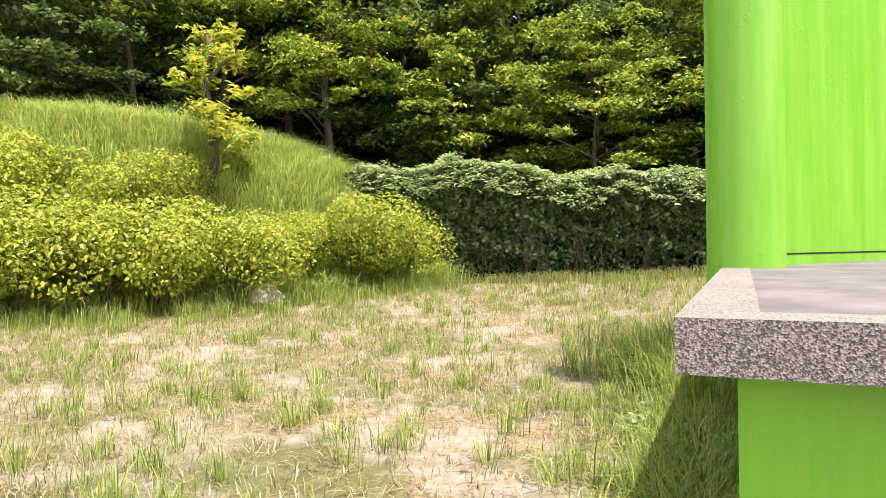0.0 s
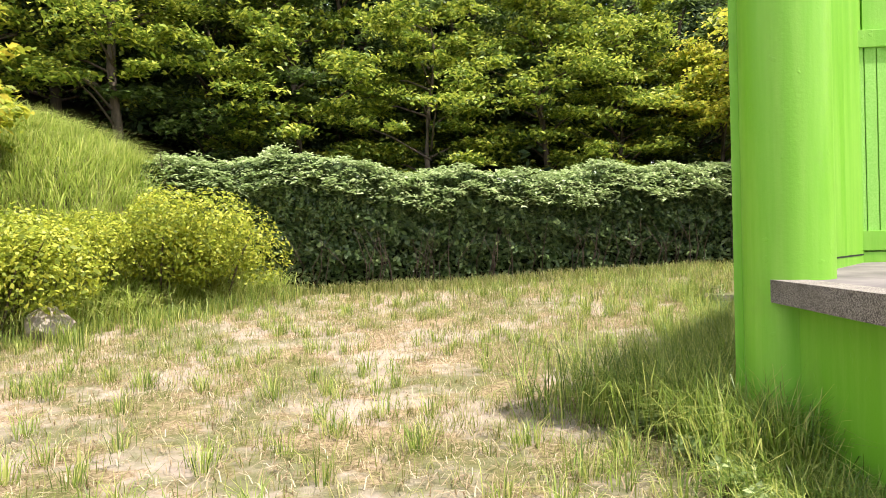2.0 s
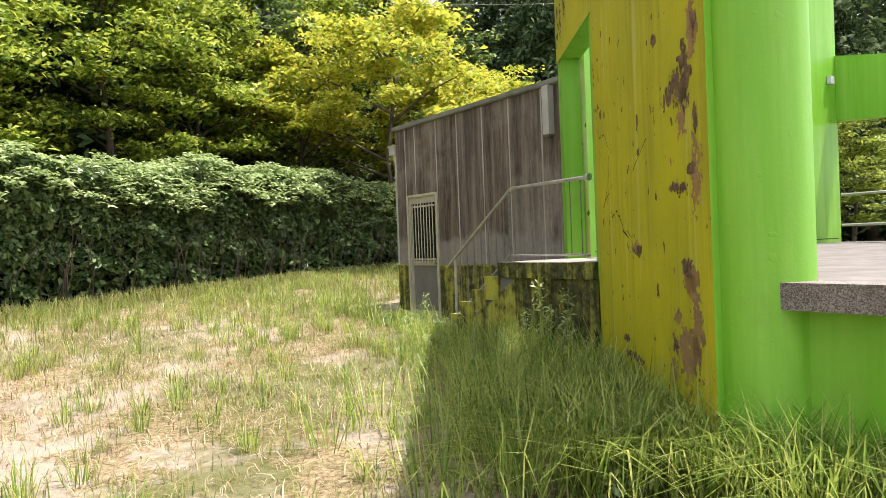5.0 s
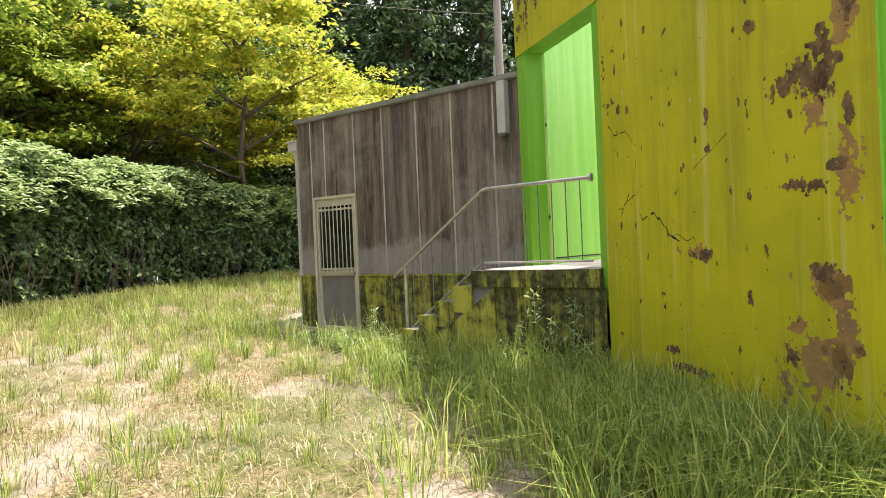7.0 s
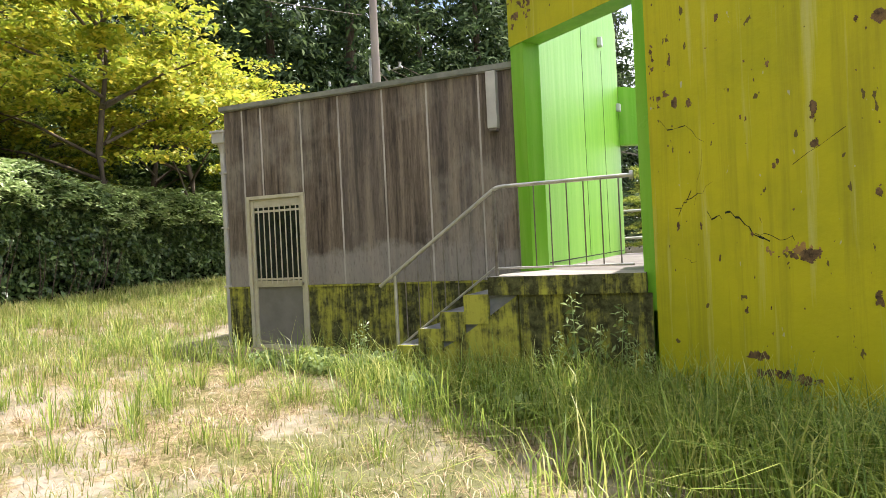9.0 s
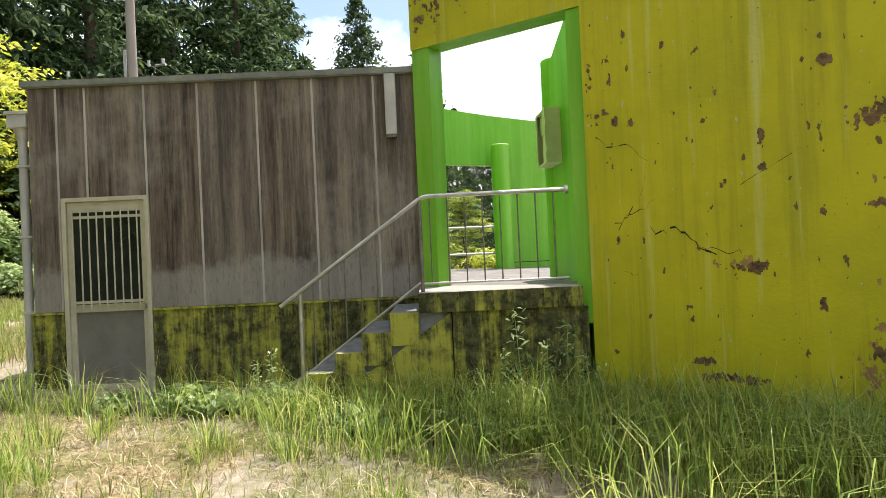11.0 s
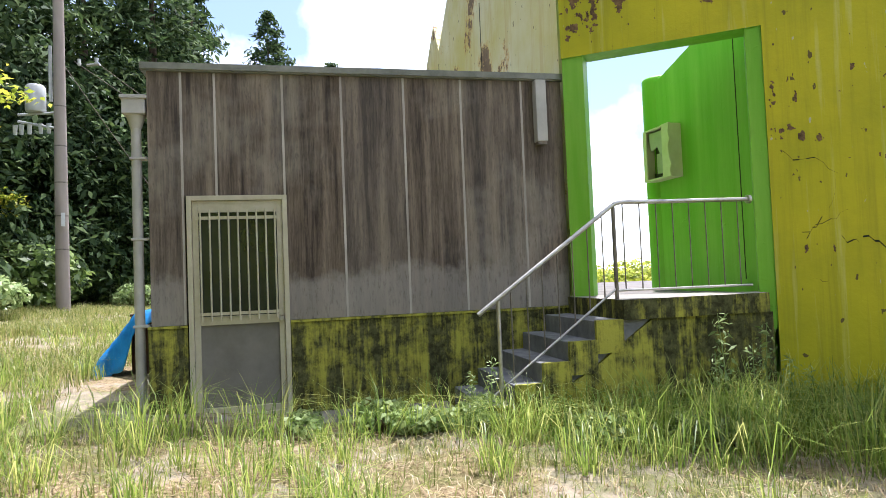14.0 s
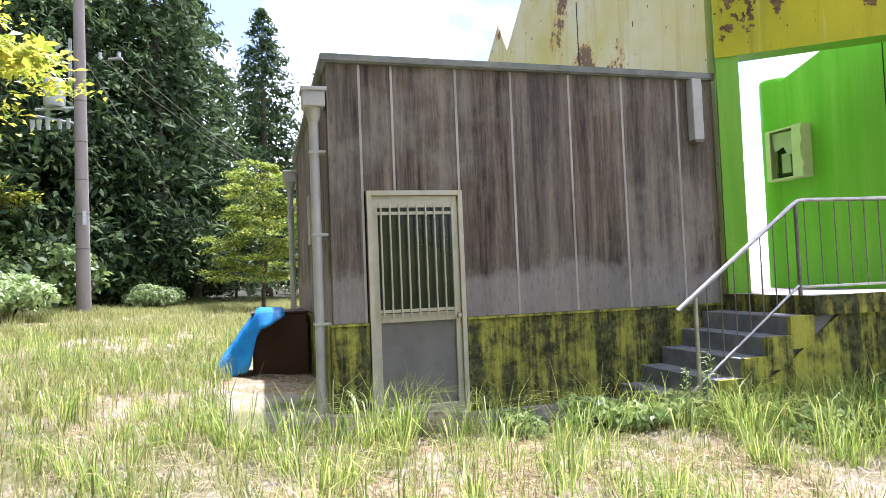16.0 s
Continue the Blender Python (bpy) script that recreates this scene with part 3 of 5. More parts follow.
def build_walls():
    pale = thing("wall_pale", "tall pale yellow wall with a slanted top, bounced light in its colour", "wall", kind="structure")
    out = [(-2.62, 0.2), (-9.6, 0.2), (-9.6, 5.9), (-8.8, 6.5), (-8.42, 5.92), (-8.38, 5.85), (-7.2, 6.8), (-2.62, 4.95)]
    ob = part("panel", profile(bmesh.new(), out, 9.68, 9.9, "y", SH), [GREEN, PALE], pale)
    n = SH.to_3x3() @ Vector((1, 0, 0.001))
    for p in ob.data.polygons:
        p.material_index = 0 if p.normal.dot(n) < -0.9 else 1
    for y in (-5.5, -8.4):
        part("joint", boxed(9.898, 9.904, y - 0.012, y + 0.012, 3.0, 5.6, m=SH), SLOT, pale)
    for y in (-5.4, -7.4):
        part("joint", boxed(9.6765, 9.69, y - 0.008, y + 0.008, 1.32, 4.9, m=SH), SLOT, pale)
    part("joint", boxed(9.6765, 9.69, -9.5, -2.7, 1.30, 1.315, m=SH), SLOT, pale)
    # curved wall at the far end of the stage, with a gap under it
    far = thing("wall_far", "bright green wall with an opening under a deep beam", "wall", kind="structure")
    part("beam", profile(bmesh.new(), [(8.45, 3.42), (9.675, 3.5), (9.675, 4.72), (8.45, 4.48)], -9.75, -9.55, "x", SH), GREEN, far)
    part("panel", profile(bmesh.new(), [(6.95, 1.2), (8.448, 1.2), (8.448, 4.48), (6.95, 4.24)], -9.75, -9.55, "x", SH), GREEN, far)
    part("joint", boxed(6.95, 8.1, -9.5485, -9.56, 1.33, 1.345, m=SH), SLOT, far)
    for z in (1.55, 2.12):
        bm = tube(bmesh.new(), [SH @ Vector((8.4, -9.65, z)), SH @ Vector((9.68, -9.65, z))], 0.025)
        part("rail", bm, STEEL, far, "thin grey rail")
    column("column", sh(8.3, -9.2), 0.19, 1.2, 3.8, "slim bright green round column on the stage")
    column("column", sh(6.88, -9.6), 0.2, 1.2, 4.5, "slim bright green round column on the stage")
    big = column("column", sh(6.117, -0.03), 0.29, -0.3, 5.3, "thick bright green painted round column")
    # wing wall with a fuse box on one side and grooved boards on the other
    wing = thing("wall_wing", "bright green wing wall with a sloping top", "wall", kind="structure")
    a, b = Vector((*yl(7.62, 3.6), 0)), Vector((*yl(8.76, 2.15), 0))
    W = Matrix.Translation(a) @ Matrix.Rotation(math.atan2(b.y - a.y, b.x - a.x), 4, "Z")
    ln = (b - a).length
    part("panel", profile(bmesh.new(), [(0, 1.15), (ln, 1.15), (ln, 3.74), (0, 4.3)], -0.16, 0.0, "x", W), GREEN, wing)
    part("joint", boxed(0.34, 0.352, -0.01, 0.0025, 1.35, 4.0, m=W), SLOT, wing)
    part("top_rail", boxed(-0.25, ln - 0.12, -0.235, -0.162, 3.28, 3.45, m=W, bevel=0.006), GREEN, wing)
    part("bottom_rail", boxed(-0.25, ln - 0.12, -0.225, -0.162, 1.33, 1.52, m=W, bevel=0.006), GREEN, wing)
    part("plinth", boxed(-0.25, ln - 0.12, -0.215, -0.162, 1.19, 1.315, m=W), GREEN, wing)
    n = 17
    step = (ln + 0.13) / n
    rough = plain("green_rough_cast", (0.20, 0.52, 0.05), (0.32, 0.62, 0.12), 60, 0.6, bumpy=1.0)
    for i in range(n):
        x = -0.25 + i * step
        part("slat", boxed(x + 0.006, x + step - 0.006, -0.205, -0.162, 1.52, 3.28, m=W), rough, wing)
    column("column", tuple((W @ Vector((ln + 0.06, -0.14, 0)))[:2]), 0.2, 1.2, 3.86, "bright green round column ending the wing wall")
    # fuse box
    fb = thing("fuse_box", "broken cream fuse box with torn cover", "fuse box")
    x0, x1, z0, z1 = 1.31, 1.80, 2.56, 3.14
    part("back", boxed(x0, x1, 0.003, 0.02, z0, z1, m=W), INNARDS, fb, "dark exposed fittings")
    for q in ((x0 - 0.02, x0, z0 - 0.02, z1 + 0.02), (x1, x1 + 0.02, z0 - 0.02, z1 + 0.02), (x0, x1, z1, z1 + 0.02), (x0, x1, z0 - 0.02, z0)):
        part("side", boxed(q[0], q[1], 0.002, 0.17, q[2], q[3], m=W), CREAMBOX, fb)
    torn = [(x0 - 0.05, z0 - 0.02), (x0 + 0.10, z0 - 0.02), (x0 + 0.09, z1 + 0.02), (x0 - 0.06, z1 + 0.02), (x0 - 0.03, z1 - 0.08), (x0 - 0.055, z1 - 0.17), (x0 - 0.02, z1 - 0.24), (x0 - 0.035, z0 + 0.2), (x0 - 0.07, z0 + 0.12), (x0 - 0.04, z0 + 0.06)]
    part("lid_frame", profile(bmesh.new(), torn, 0.165, 0.185, "x", W), CREAMBOX, fb, "broken cream lid edge")
    part("lid_frame", boxed(x1 - 0.06, x1, 0.165, 0.18, z0, z1, m=W, bevel=0.004), CREAMBOX, fb)
    part("torn_cover", profile(bmesh.new(), [(x0 + 0.08, z0 + 0.30), (x0 + 0.2, z0 + 0.26), (x0 + 0.27, z0 + 0.38), (x0 + 0.4, z0 + 0.34), (x1 - 0.06, z0 + 0.45), (x1 - 0.06, z1 - 0.02), (x0 + 0.08, z1 - 0.03)], 0.12, 0.135, "x", W), PIPE, fb, "crumpled pale cover sheet")
    part("breaker", boxed(x0 + 0.2, x0 + 0.34, 0.02, 0.10, z0 + 0.06, z0 + 0.3, m=W, bevel=0.005), PIPE, fb)
    part("breaker", boxed(x0 + 0.1, x0 + 0.44, 0.02, 0.07, z0 + 0.03, z0 + 0.08, m=W), INNARDS, fb)
    # lamp on the stage wall
    lamp = thing("wall_lamp", "small grey lamp on the green wall", "lamp")
    part("body", boxed(9.60, 9.677, -9.35, -9.2, 4.15, 4.3, m=SH, bevel=0.01), TRANSFORMER, lamp)
    lamp2 = thing("wall_lamp", "small grey lamp on the green wall", "lamp")
    part("body", boxed(9.60, 9.677, -7.15, -7.0, 4.9, 5.05, m=SH, bevel=0.01), TRANSFORMER, lamp2)


build_stage()
build_yellow_wall()
build_walls()


# ---- stairs, rail ----
def build_stairs():
    st = thing("stairs", "dark concrete steps with mossy yellow cheeks", "stairs", kind="structure")
    P, Q = yl(9.3, 3.72), yl(7.6, 3.89)
    part("landing", prism(bmesh.new(), [sh(8.52, -1.31), sh(9.97, -1.31), sh(9.97, -2.5), P, yl(7.76, 3.72), yl(7.70, 3.9)], 1.06, [1.235, 1.235, 1.235, 1.238, 1.238, 1.238]), [LANDING, CONCRETE], st, "mouldy concrete landing slab")
    for p in st.children[0].data.polygons:
        p.material_index = 1 if p.normal.z > 0.9 else 0
    part("landing_wall", prism(bmesh.new(), [sh(8.55, -1.345), sh(9.68, -1.345), sh(9.68, -2.5), yl(9.2, 3.905), yl(7.64, 3.905)], -0.2, 1.058), LANDING, st, "yellow wall black with mould")
    cheek = [(9.69, -0.2), (11.05, -0.2), (11.05, 0.24), (10.30, 0.64), (9.69, 1.057)]
    part("cheek", profile(bmesh.new(), cheek, -1.33, -1.45, "x", SH), CHEEK, st, "yellow cheek with a sloping edge")
    steps = [(9.972, 1.065), (10.225, 0.90), (10.47, 0.735), (10.715, 0.57), (10.96, 0.405)]
    for i, (x, z) in enumerate(steps):
        part("step", boxed(x if i else 9.7, x + 0.262, -2.5, -1.36, z - 0.5, z, m=SH, bevel=0.008), STEPSTONE, st)
        part("cheek", boxed(x + 0.002, x + 0.255, -1.358, -1.318, max(z - 0.28, 0.05), z + 0.004, m=SH), CHEEK, st)
    return st


def build_rail():
    r = thing("handrail", "galvanised steel handrail with thin bars", "handrail")
    y = -1.5
    top = [(8.62, -1.40, 2.10), (9.90, y, 2.10), (11.22, y, 1.16)]
    pts = [SH @ Vector(p) for p in top]
    bend = [pts[0], pts[1] - (pts[1] - pts[0]).normalized() * 0.06, pts[1] + Vector((0, 0, -0.008)), pts[1] + (pts[2] - pts[1]).normalized() * 0.06, pts[2]]
    part("top_rail", tube(bmesh.new(), bend, 0.02, 10), STEEL, r)
    low = [SH @ Vector(p) for p in ((8.62, -1.40, 1.31), (9.93, y, 1.31))]
    part("bottom_rail", tube(bmesh.new(), low, 0.011, 8), STEEL, r)
    low2 = [SH @ Vector(p) for p in ((9.93, y, 1.33), (11.12, y, 0.46))]
    part("bottom_rail", tube(bmesh.new(), low2, 0.012, 8), STEEL, r)
    part("post", tube(bmesh.new(), [SH @ Vector((9.93, y, 1.2)), SH @ Vector((9.93, y, 2.09))], 0.018, 10), RUST, r)
    part("post", tube(bmesh.new(), [SH @ Vector((11.04, y, 0.2)), SH @ Vector((11.04, y, 1.27))], 0.019, 10), STEEL, r)
    part("flange", tube(bmesh.new(), [SH @ Vector((8.60, -1.40, 2.10)), SH @ Vector((8.63, -1.40, 2.10))], 0.04, 12), STEEL, r)
    for i in range(8):
        t = (i + 0.7) / 8.2
        p = Vector((8.62 + 1.3 * t, -1.40 - 0.1 * t, 0))
        part("bar", tube(bmesh.new(), [SH @ (p + Vector((0, 0, 1.31))), SH @ (p + Vector((0, 0, 2.09)))], 0.0065, 6), RUST, r)
    for i in range(7):
        t = (i + 0.8) / 7.6
        x = 9.93 + 1.11 * t
        zt = 2.08 - 0.712 * (x - 9.90)
        zb = 1.33 - 0.731 * (x - 9.93)
        part("bar", tube(bmesh.new(), [SH @ Vector((x, y, zb)), SH @ Vector((x, y, zt))], 0.0065, 6), RUST, r)
    return r


build_stairs()
build_rail()


# ---- shed ----
def build_shed():
    s = thing("utility_shed", "low shed of weathered brown boards on mossy plinth", "shed")
    L, R, F, B = 14.02, 9.93, -2.53, -7.6
    # board panels on the front, each with its own edges
    cols = [L, 13.72, 13.42, 12.80, 12.24, 11.62, 11.03, 10.38, R]
    for i, (a, b) in enumerate(zip(cols, cols[1:])):
        z0 = 2.335 if b > 12.7 and a < 13.8 else 1.145
        part("panel", boxed(b + 0.006, a - 0.006, F - 0.05, F, z0, 3.50, m=SH), BOARD, s)
        if b > R + 0.1:
            part("batten", boxed(b - 0.011, b + 0.011, F - 0.03, F + 0.004, z0, 3.495, m=SH), BATTEN, s)
    n = 8
    for i in range(n):
        a, b = F - 0.06 - i * (F - B - 0.06) / n, F - 0.06 - (i + 1) * (F - B - 0.06) / n
        part("panel", boxed(L - 0.05, L - 0.002, b + 0.006, a - 0.006, 1.145, 3.5, m=SH), BOARD, s)
    part("core", boxed(R + 0.02, L - 0.055, B, F - 0.056, 0.0, 3.49, m=SH), SLOT, s)
    # plinth in runs either side of the door
    for a, b in ((13.70, L + 0.02), (R, 12.78)):
        part("plinth", boxed(a, b, F - 0.08, F + 0.025, -0.1, 1.12, m=SH, bevel=0.008), PLINTH, s, "mossy yellow plinth")
        part("ledge", boxed(a, b, F - 0.05, F + 0.04, 1.121, 1.142, m=SH), CHEEK, s)
    part("plinth", boxed(L - 0.05, L + 0.02, B, F - 0.082, -0.1, 1.12, m=SH), PLINTH, s)
    part("roof", boxed(R, L + 0.03, B - 0.1, F + 0.03, 3.502, 3.545, m=SH), ROOFING, s, "flat roof with thin metal flashing")
    part("fascia", boxed(R, L + 0.035, F + 0.031, F + 0.046, 3.515, 3.575, m=SH), ROOFING, s)
    part("fascia", boxed(L + 0.031, L + 0.046, B - 0.1, F + 0.046, 3.515, 3.575, m=SH), ROOFING, s)
    # door
    d = part("door", boxed(12.83, 13.645, F - 0.045, F - 0.015, 0.31, 2.30, m=SH), GREYPANEL, s, "metal door with barred dark window")
    fr = bmesh.new()
    for q in ((12.785, 12.83, 0.27, 2.335), (13.645, 13.69, 0.27, 2.335), (12.83, 13.645, 2.29, 2.335), (12.83, 13.645, 0.27, 0.31)):
        box(fr, q[0], q[1], F - 0.05, F + 0.035, q[2], q[3], m=SH, bevel=0.004)
    part("door_frame", fr, CREAM, d, "cream metal frame")
    st = bmesh.new()
    for q in ((12.832, 12.885, 0.312, 2.288), (13.59, 13.643, 0.312, 2.288), (12.885, 13.59, 2.18, 2.288), (12.885, 13.59, 1.13, 1.21), (12.885, 13.59, 0.312, 0.37)):
        box(st, q[0], q[1], F - 0.03, F + 0.008, q[2], q[3], m=SH, bevel=0.004)
    part("door_leaf_frame", st, CREAM, d, "cream stiles and rails")
    part("window_pane", boxed(12.885, 13.59, F - 0.015, F - 0.008, 1.21, 2.18, m=SH), DARKGLASS, d, "dark glass")
    for z in (1.235, 2.125):
        part("grille_rail", boxed(12.86, 13.615, F + 0.03, F + 0.045, z - 0.014, z + 0.014, m=SH), CREAM, d)
    for i in range(9):
        x = 12.9 + i * 0.0835
        part("bar", tube(bmesh.new(), [SH @ Vector((x, F + 0.052, 1.17)), SH @ Vector((x, F + 0.052, 2.2))], 0.0085, 6), CREAM, d)
    kn = tube(bmesh.new(), [SH @ Vector((12.86, F + 0.008, 1.17)), SH @ Vector((12.86, F + 0.03, 1.17)), SH @ Vector((12.86, F + 0.035, 1.17)), SH @ Vector((12.86, F + 0.065, 1.17))], [0.012, 0.012, 0.026, 0.02], 12)
    part("knob", kn, STEEL, d, "steel knob")
    # box lamp under the eaves
    lb = part("light_box", boxed(10.14, 10.255, F + 0.001, F + 0.11, 2.85, 3.49, m=SH, bevel=0.008), PIPE, s, "long grey lamp box")
    part("end_cap", boxed(10.15, 10.245, F + 0.01, F + 0.10, 2.82, 2.85, m=SH), RUST, lb)
    # rainwater pipes with hopper heads
    for y in (-2.62, -7.2):
        x = 14.13
        hop = bmesh.new()
        box(hop, x - 0.10, x + 0.10, y - 0.11, y + 0.11, 3.10, 3.26, m=SH, bevel=0.012)
        box(hop, x - 0.115, x + 0.115, y - 0.125, y + 0.125, 3.24, 3.275, m=SH, bevel=0.006)
        tube(hop, [SH @ Vector((x, y, 3.1)), SH @ Vector((x, y, 2.98))], [0.085, 0.05], 12)
        h = part("hopper", hop, PIPE, s, "weathered grey hopper head")
        part("downpipe", tube(bmesh.new(), [SH @ Vector((x, y, 3.0)), SH @ Vector((x, y, 0.1))], 0.045, 14), PIPE, s, "grey downpipe")
        for z in (2.7, 1.95, 1.15):
            part("clip", boxed(x - 0.1, x + 0.052, y - 0.05, y + 0.05, z - 0.012, z + 0.012, m=SH, bevel=0.004), PIPE, s)
    part("meter_box", boxed(L + 0.001, L + 0.07, -4.3, -4.0, 1.95, 2.5, m=SH, bevel=0.008), BATTEN, s, "pale box on the side wall")
    return s


build_shed()

apron = thing("pavement", "worn concrete apron round the shed", "pavement", kind="structure")
part("strip", prism(bmesh.new(), [sh(14.06, -2.2), sh(14.06, -7.9), sh(14.92, -7.9), sh(14.92, -2.2)], 0.0, [0.27, 0.30, 0.32, 0.28]), APRON, apron)
part("strip", prism(bmesh.new(), [sh(11.3, -2.515), sh(11.3, -1.95), sh(14.06, -1.95), sh(14.06, -2.515)], 0.0, 0.27), APRON, apron)

crate = thing("storage_chest", "dark red-brown board chest beside the shed", "chest")
part("body", boxed(14.08, 14.74, -5.7, -4.95, 0.29, 1.15, m=SH, bevel=0.01), BROWNBOX, crate)
part("lid", boxed(14.07, 14.75, -5.71, -4.93, 1.152, 1.18, m=SH, bevel=0.008), BROWNBOX, crate)


def build_tarp():
    bm = bmesh.new()
    nu, nv = 26, 16
    grid = []
    rnd = random.Random(3)
    for i in range(nu):
        row = []
        u = i / (nu - 1)
        for j in range(nv):
            v = j / (nv - 1)
            d = u * 1.36
            x = 14.36 + min(d, 0.34) + max(0, d - 0.34) * 0.62
            ztop = max(1.20 - max(0, d - 0.30) * 0.86, 0.33)
            skirt = 0.06 + 0.42 * min(1, max(0, d - 0.1) * 3) + 0.06 * math.sin(21 * u)
            s = min(1, v / 0.35)
            z = max(0.31, ztop - (1 - s) * min(skirt, ztop - 0.3))
            y = -4.74 - 0.15 * s - max(0, v - 0.35) * 1.2 + 0.03 * math.sin(9 * u + 3 * v)
            fold = 0.035 * math.sin(19 * u + 2 * v) + 0.015 * math.sin(43 * u - 7 * v)
            z += 0.018 * rnd.random() + 0.035 * abs(math.sin(14 * v + 3 * u)) * min(1, d)
            y += fold * (1 - 0.6 * s)
            row.append(bm.verts.new(SH @ Vector((x, y, z))))
        grid.append(row)
    for i in range(nu - 1):
        for j in range(nv - 1):
            f = bm.faces.new((grid[i][j], grid[i + 1][j], grid[i + 1][j + 1], grid[i][j + 1]))
            f.smooth = True
    ob = part("tarpaulin", bm, TARP)
    so = ob.modifiers.new("thick", "SOLIDIFY")
    so.thickness = 0.004
    return tagged(ob, "crumpled blue tarpaulin draped over the chest", "tarpaulin")


build_tarp()


# ---- utility pole ----
def build_pole():
    x, y = 24.2, 10.4
    z0 = float(ground_z(x, y))
    p = thing("utility_pole", "grey concrete utility pole with transformer and cables", "utility pole", at=(x, y, z0))
    side = Vector((0.64, 0.77, 0))   # across the view of the pole
    P = Vector((x, y, 0))

    def add(name, bm, mat, label=""):
        return hung(part(name, bm, mat, None, label), p)

    add("shaft", tube(bmesh.new(), [P + Vector((0, 0, z0 - 0.3)), P + Vector((0, 0, 6)), P + Vector((0, 0, 14))], [0.20, 0.17, 0.13], 20), POLEMAT)
    for z, a, b in ((8.3, -0.9, 1.3), (10.6, -1.0, 1.0)):
        add("crossarm", tube(bmesh.new(), [P + side * -b + Vector((0.2, 0, z)), P + side * -a * -1 + Vector((0.2, 0, z))], 0.045, 8), STEEL)
        for k in (-b + 0.1, -b * 0.5, a * -1 + 1.7):
            ins = bmesh.new()
            q = P + side * k + Vector((0.2, 0, z))
            tube(ins, [q, q + Vector((0, 0, 0.06)), q + Vector((0, 0, 0.1)), q + Vector((0, 0, 0.2))], [0.03, 0.07, 0.04, 0.06], 10)
            add("insulator", ins, TRANSFORMER, "pale insulator")
    c = P + side * 0.75 + Vector((0, 0, 6.9))
    add("transformer", tube(bmesh.new(), [c, c + Vector((0, 0, 0.05)), c + Vector((0, 0, 0.75)), c + Vector((0, 0, 0.82))], [0.25, 0.28, 0.28, 0.22], 18), TRANSFORMER, "light grey transformer can")
    for dz in (-0.05, -0.55):
        add("bracket", tube(bmesh.new(), [P + Vector((0, 0, 6.9 + dz)), P + side * 1.3 + Vector((0, 0, 6.9 + dz + 0.3 * (dz < -0.1)))], 0.04, 8), TRANSFORMER)
    for k in (0.35, 0.6, 0.95, 1.2, 1.4):
        q = P + side * k + Vector((0, 0, 6.55))
        add("fuse", tube(bmesh.new(), [q, q + Vector((0.05, 0, -0.3))], [0.07, 0.05], 8), TRANSFORMER, "white cut-out fuse")
    q = P + side * 0.28
    add("conduit", tube(bmesh.new(), [q + Vector((0, 0, 7.2)), q + Vector((0, 0, 8.9))], 0.05, 8), TRANSFORMER)
    for z in (1.9, 2.9, 3.9, 5.0, 6.2):
        add("band", tube(bmesh.new(), [P + Vector((0, 0, z0 + z)), P + Vector((0, 0, z0 + z + 0.04))], 0.205 - z * 0.006, 20), RUST)
    add("plate", boxed(x - 0.27, x - 0.22, y - 0.05, y + 0.05, z0 + 2.6, z0 + 3.0), TRANSFORMER, "small white plate")

    def wire(a, b, sag, r=0.012):
        pts = []
        for i in range(15):
            t = i / 14
            pts.append(a.lerp(b, t) - Vector((0, 0, sag * 4 * t * (1 - t))))
        add("cable", tube(bmesh.new(), pts, r, 5), RUST)

    wire(P + Vector((0, 0, 8.5)), Vector((29.5, 4.2, 2.0)), 0.1, 0.014)
    wire(P - side * 1.1 + Vector((0.2, 0, 8.45)), Vector((36, -4, 6.2)), 0.5)
    wire(P - side * 0.5 + Vector((0.2, 0, 8.45)), Vector((36, -5, 6.0)), 0.6)
    wire(P + side * 0.6 + Vector((0.2, 0, 10.7)), Vector((16, 40, 16)), 0.8)
    return p


build_pole()


# ---- plants ----
def blob_points(n, centre, rad, shell=0.55):
    d = unit(rng.normal(size=(n, 3)))
    r = (shell + (1 - shell) * rng.uniform(0, 1, (n, 1))) ** 0.7
    return np.array(centre) + d * r * np.array(rad), d


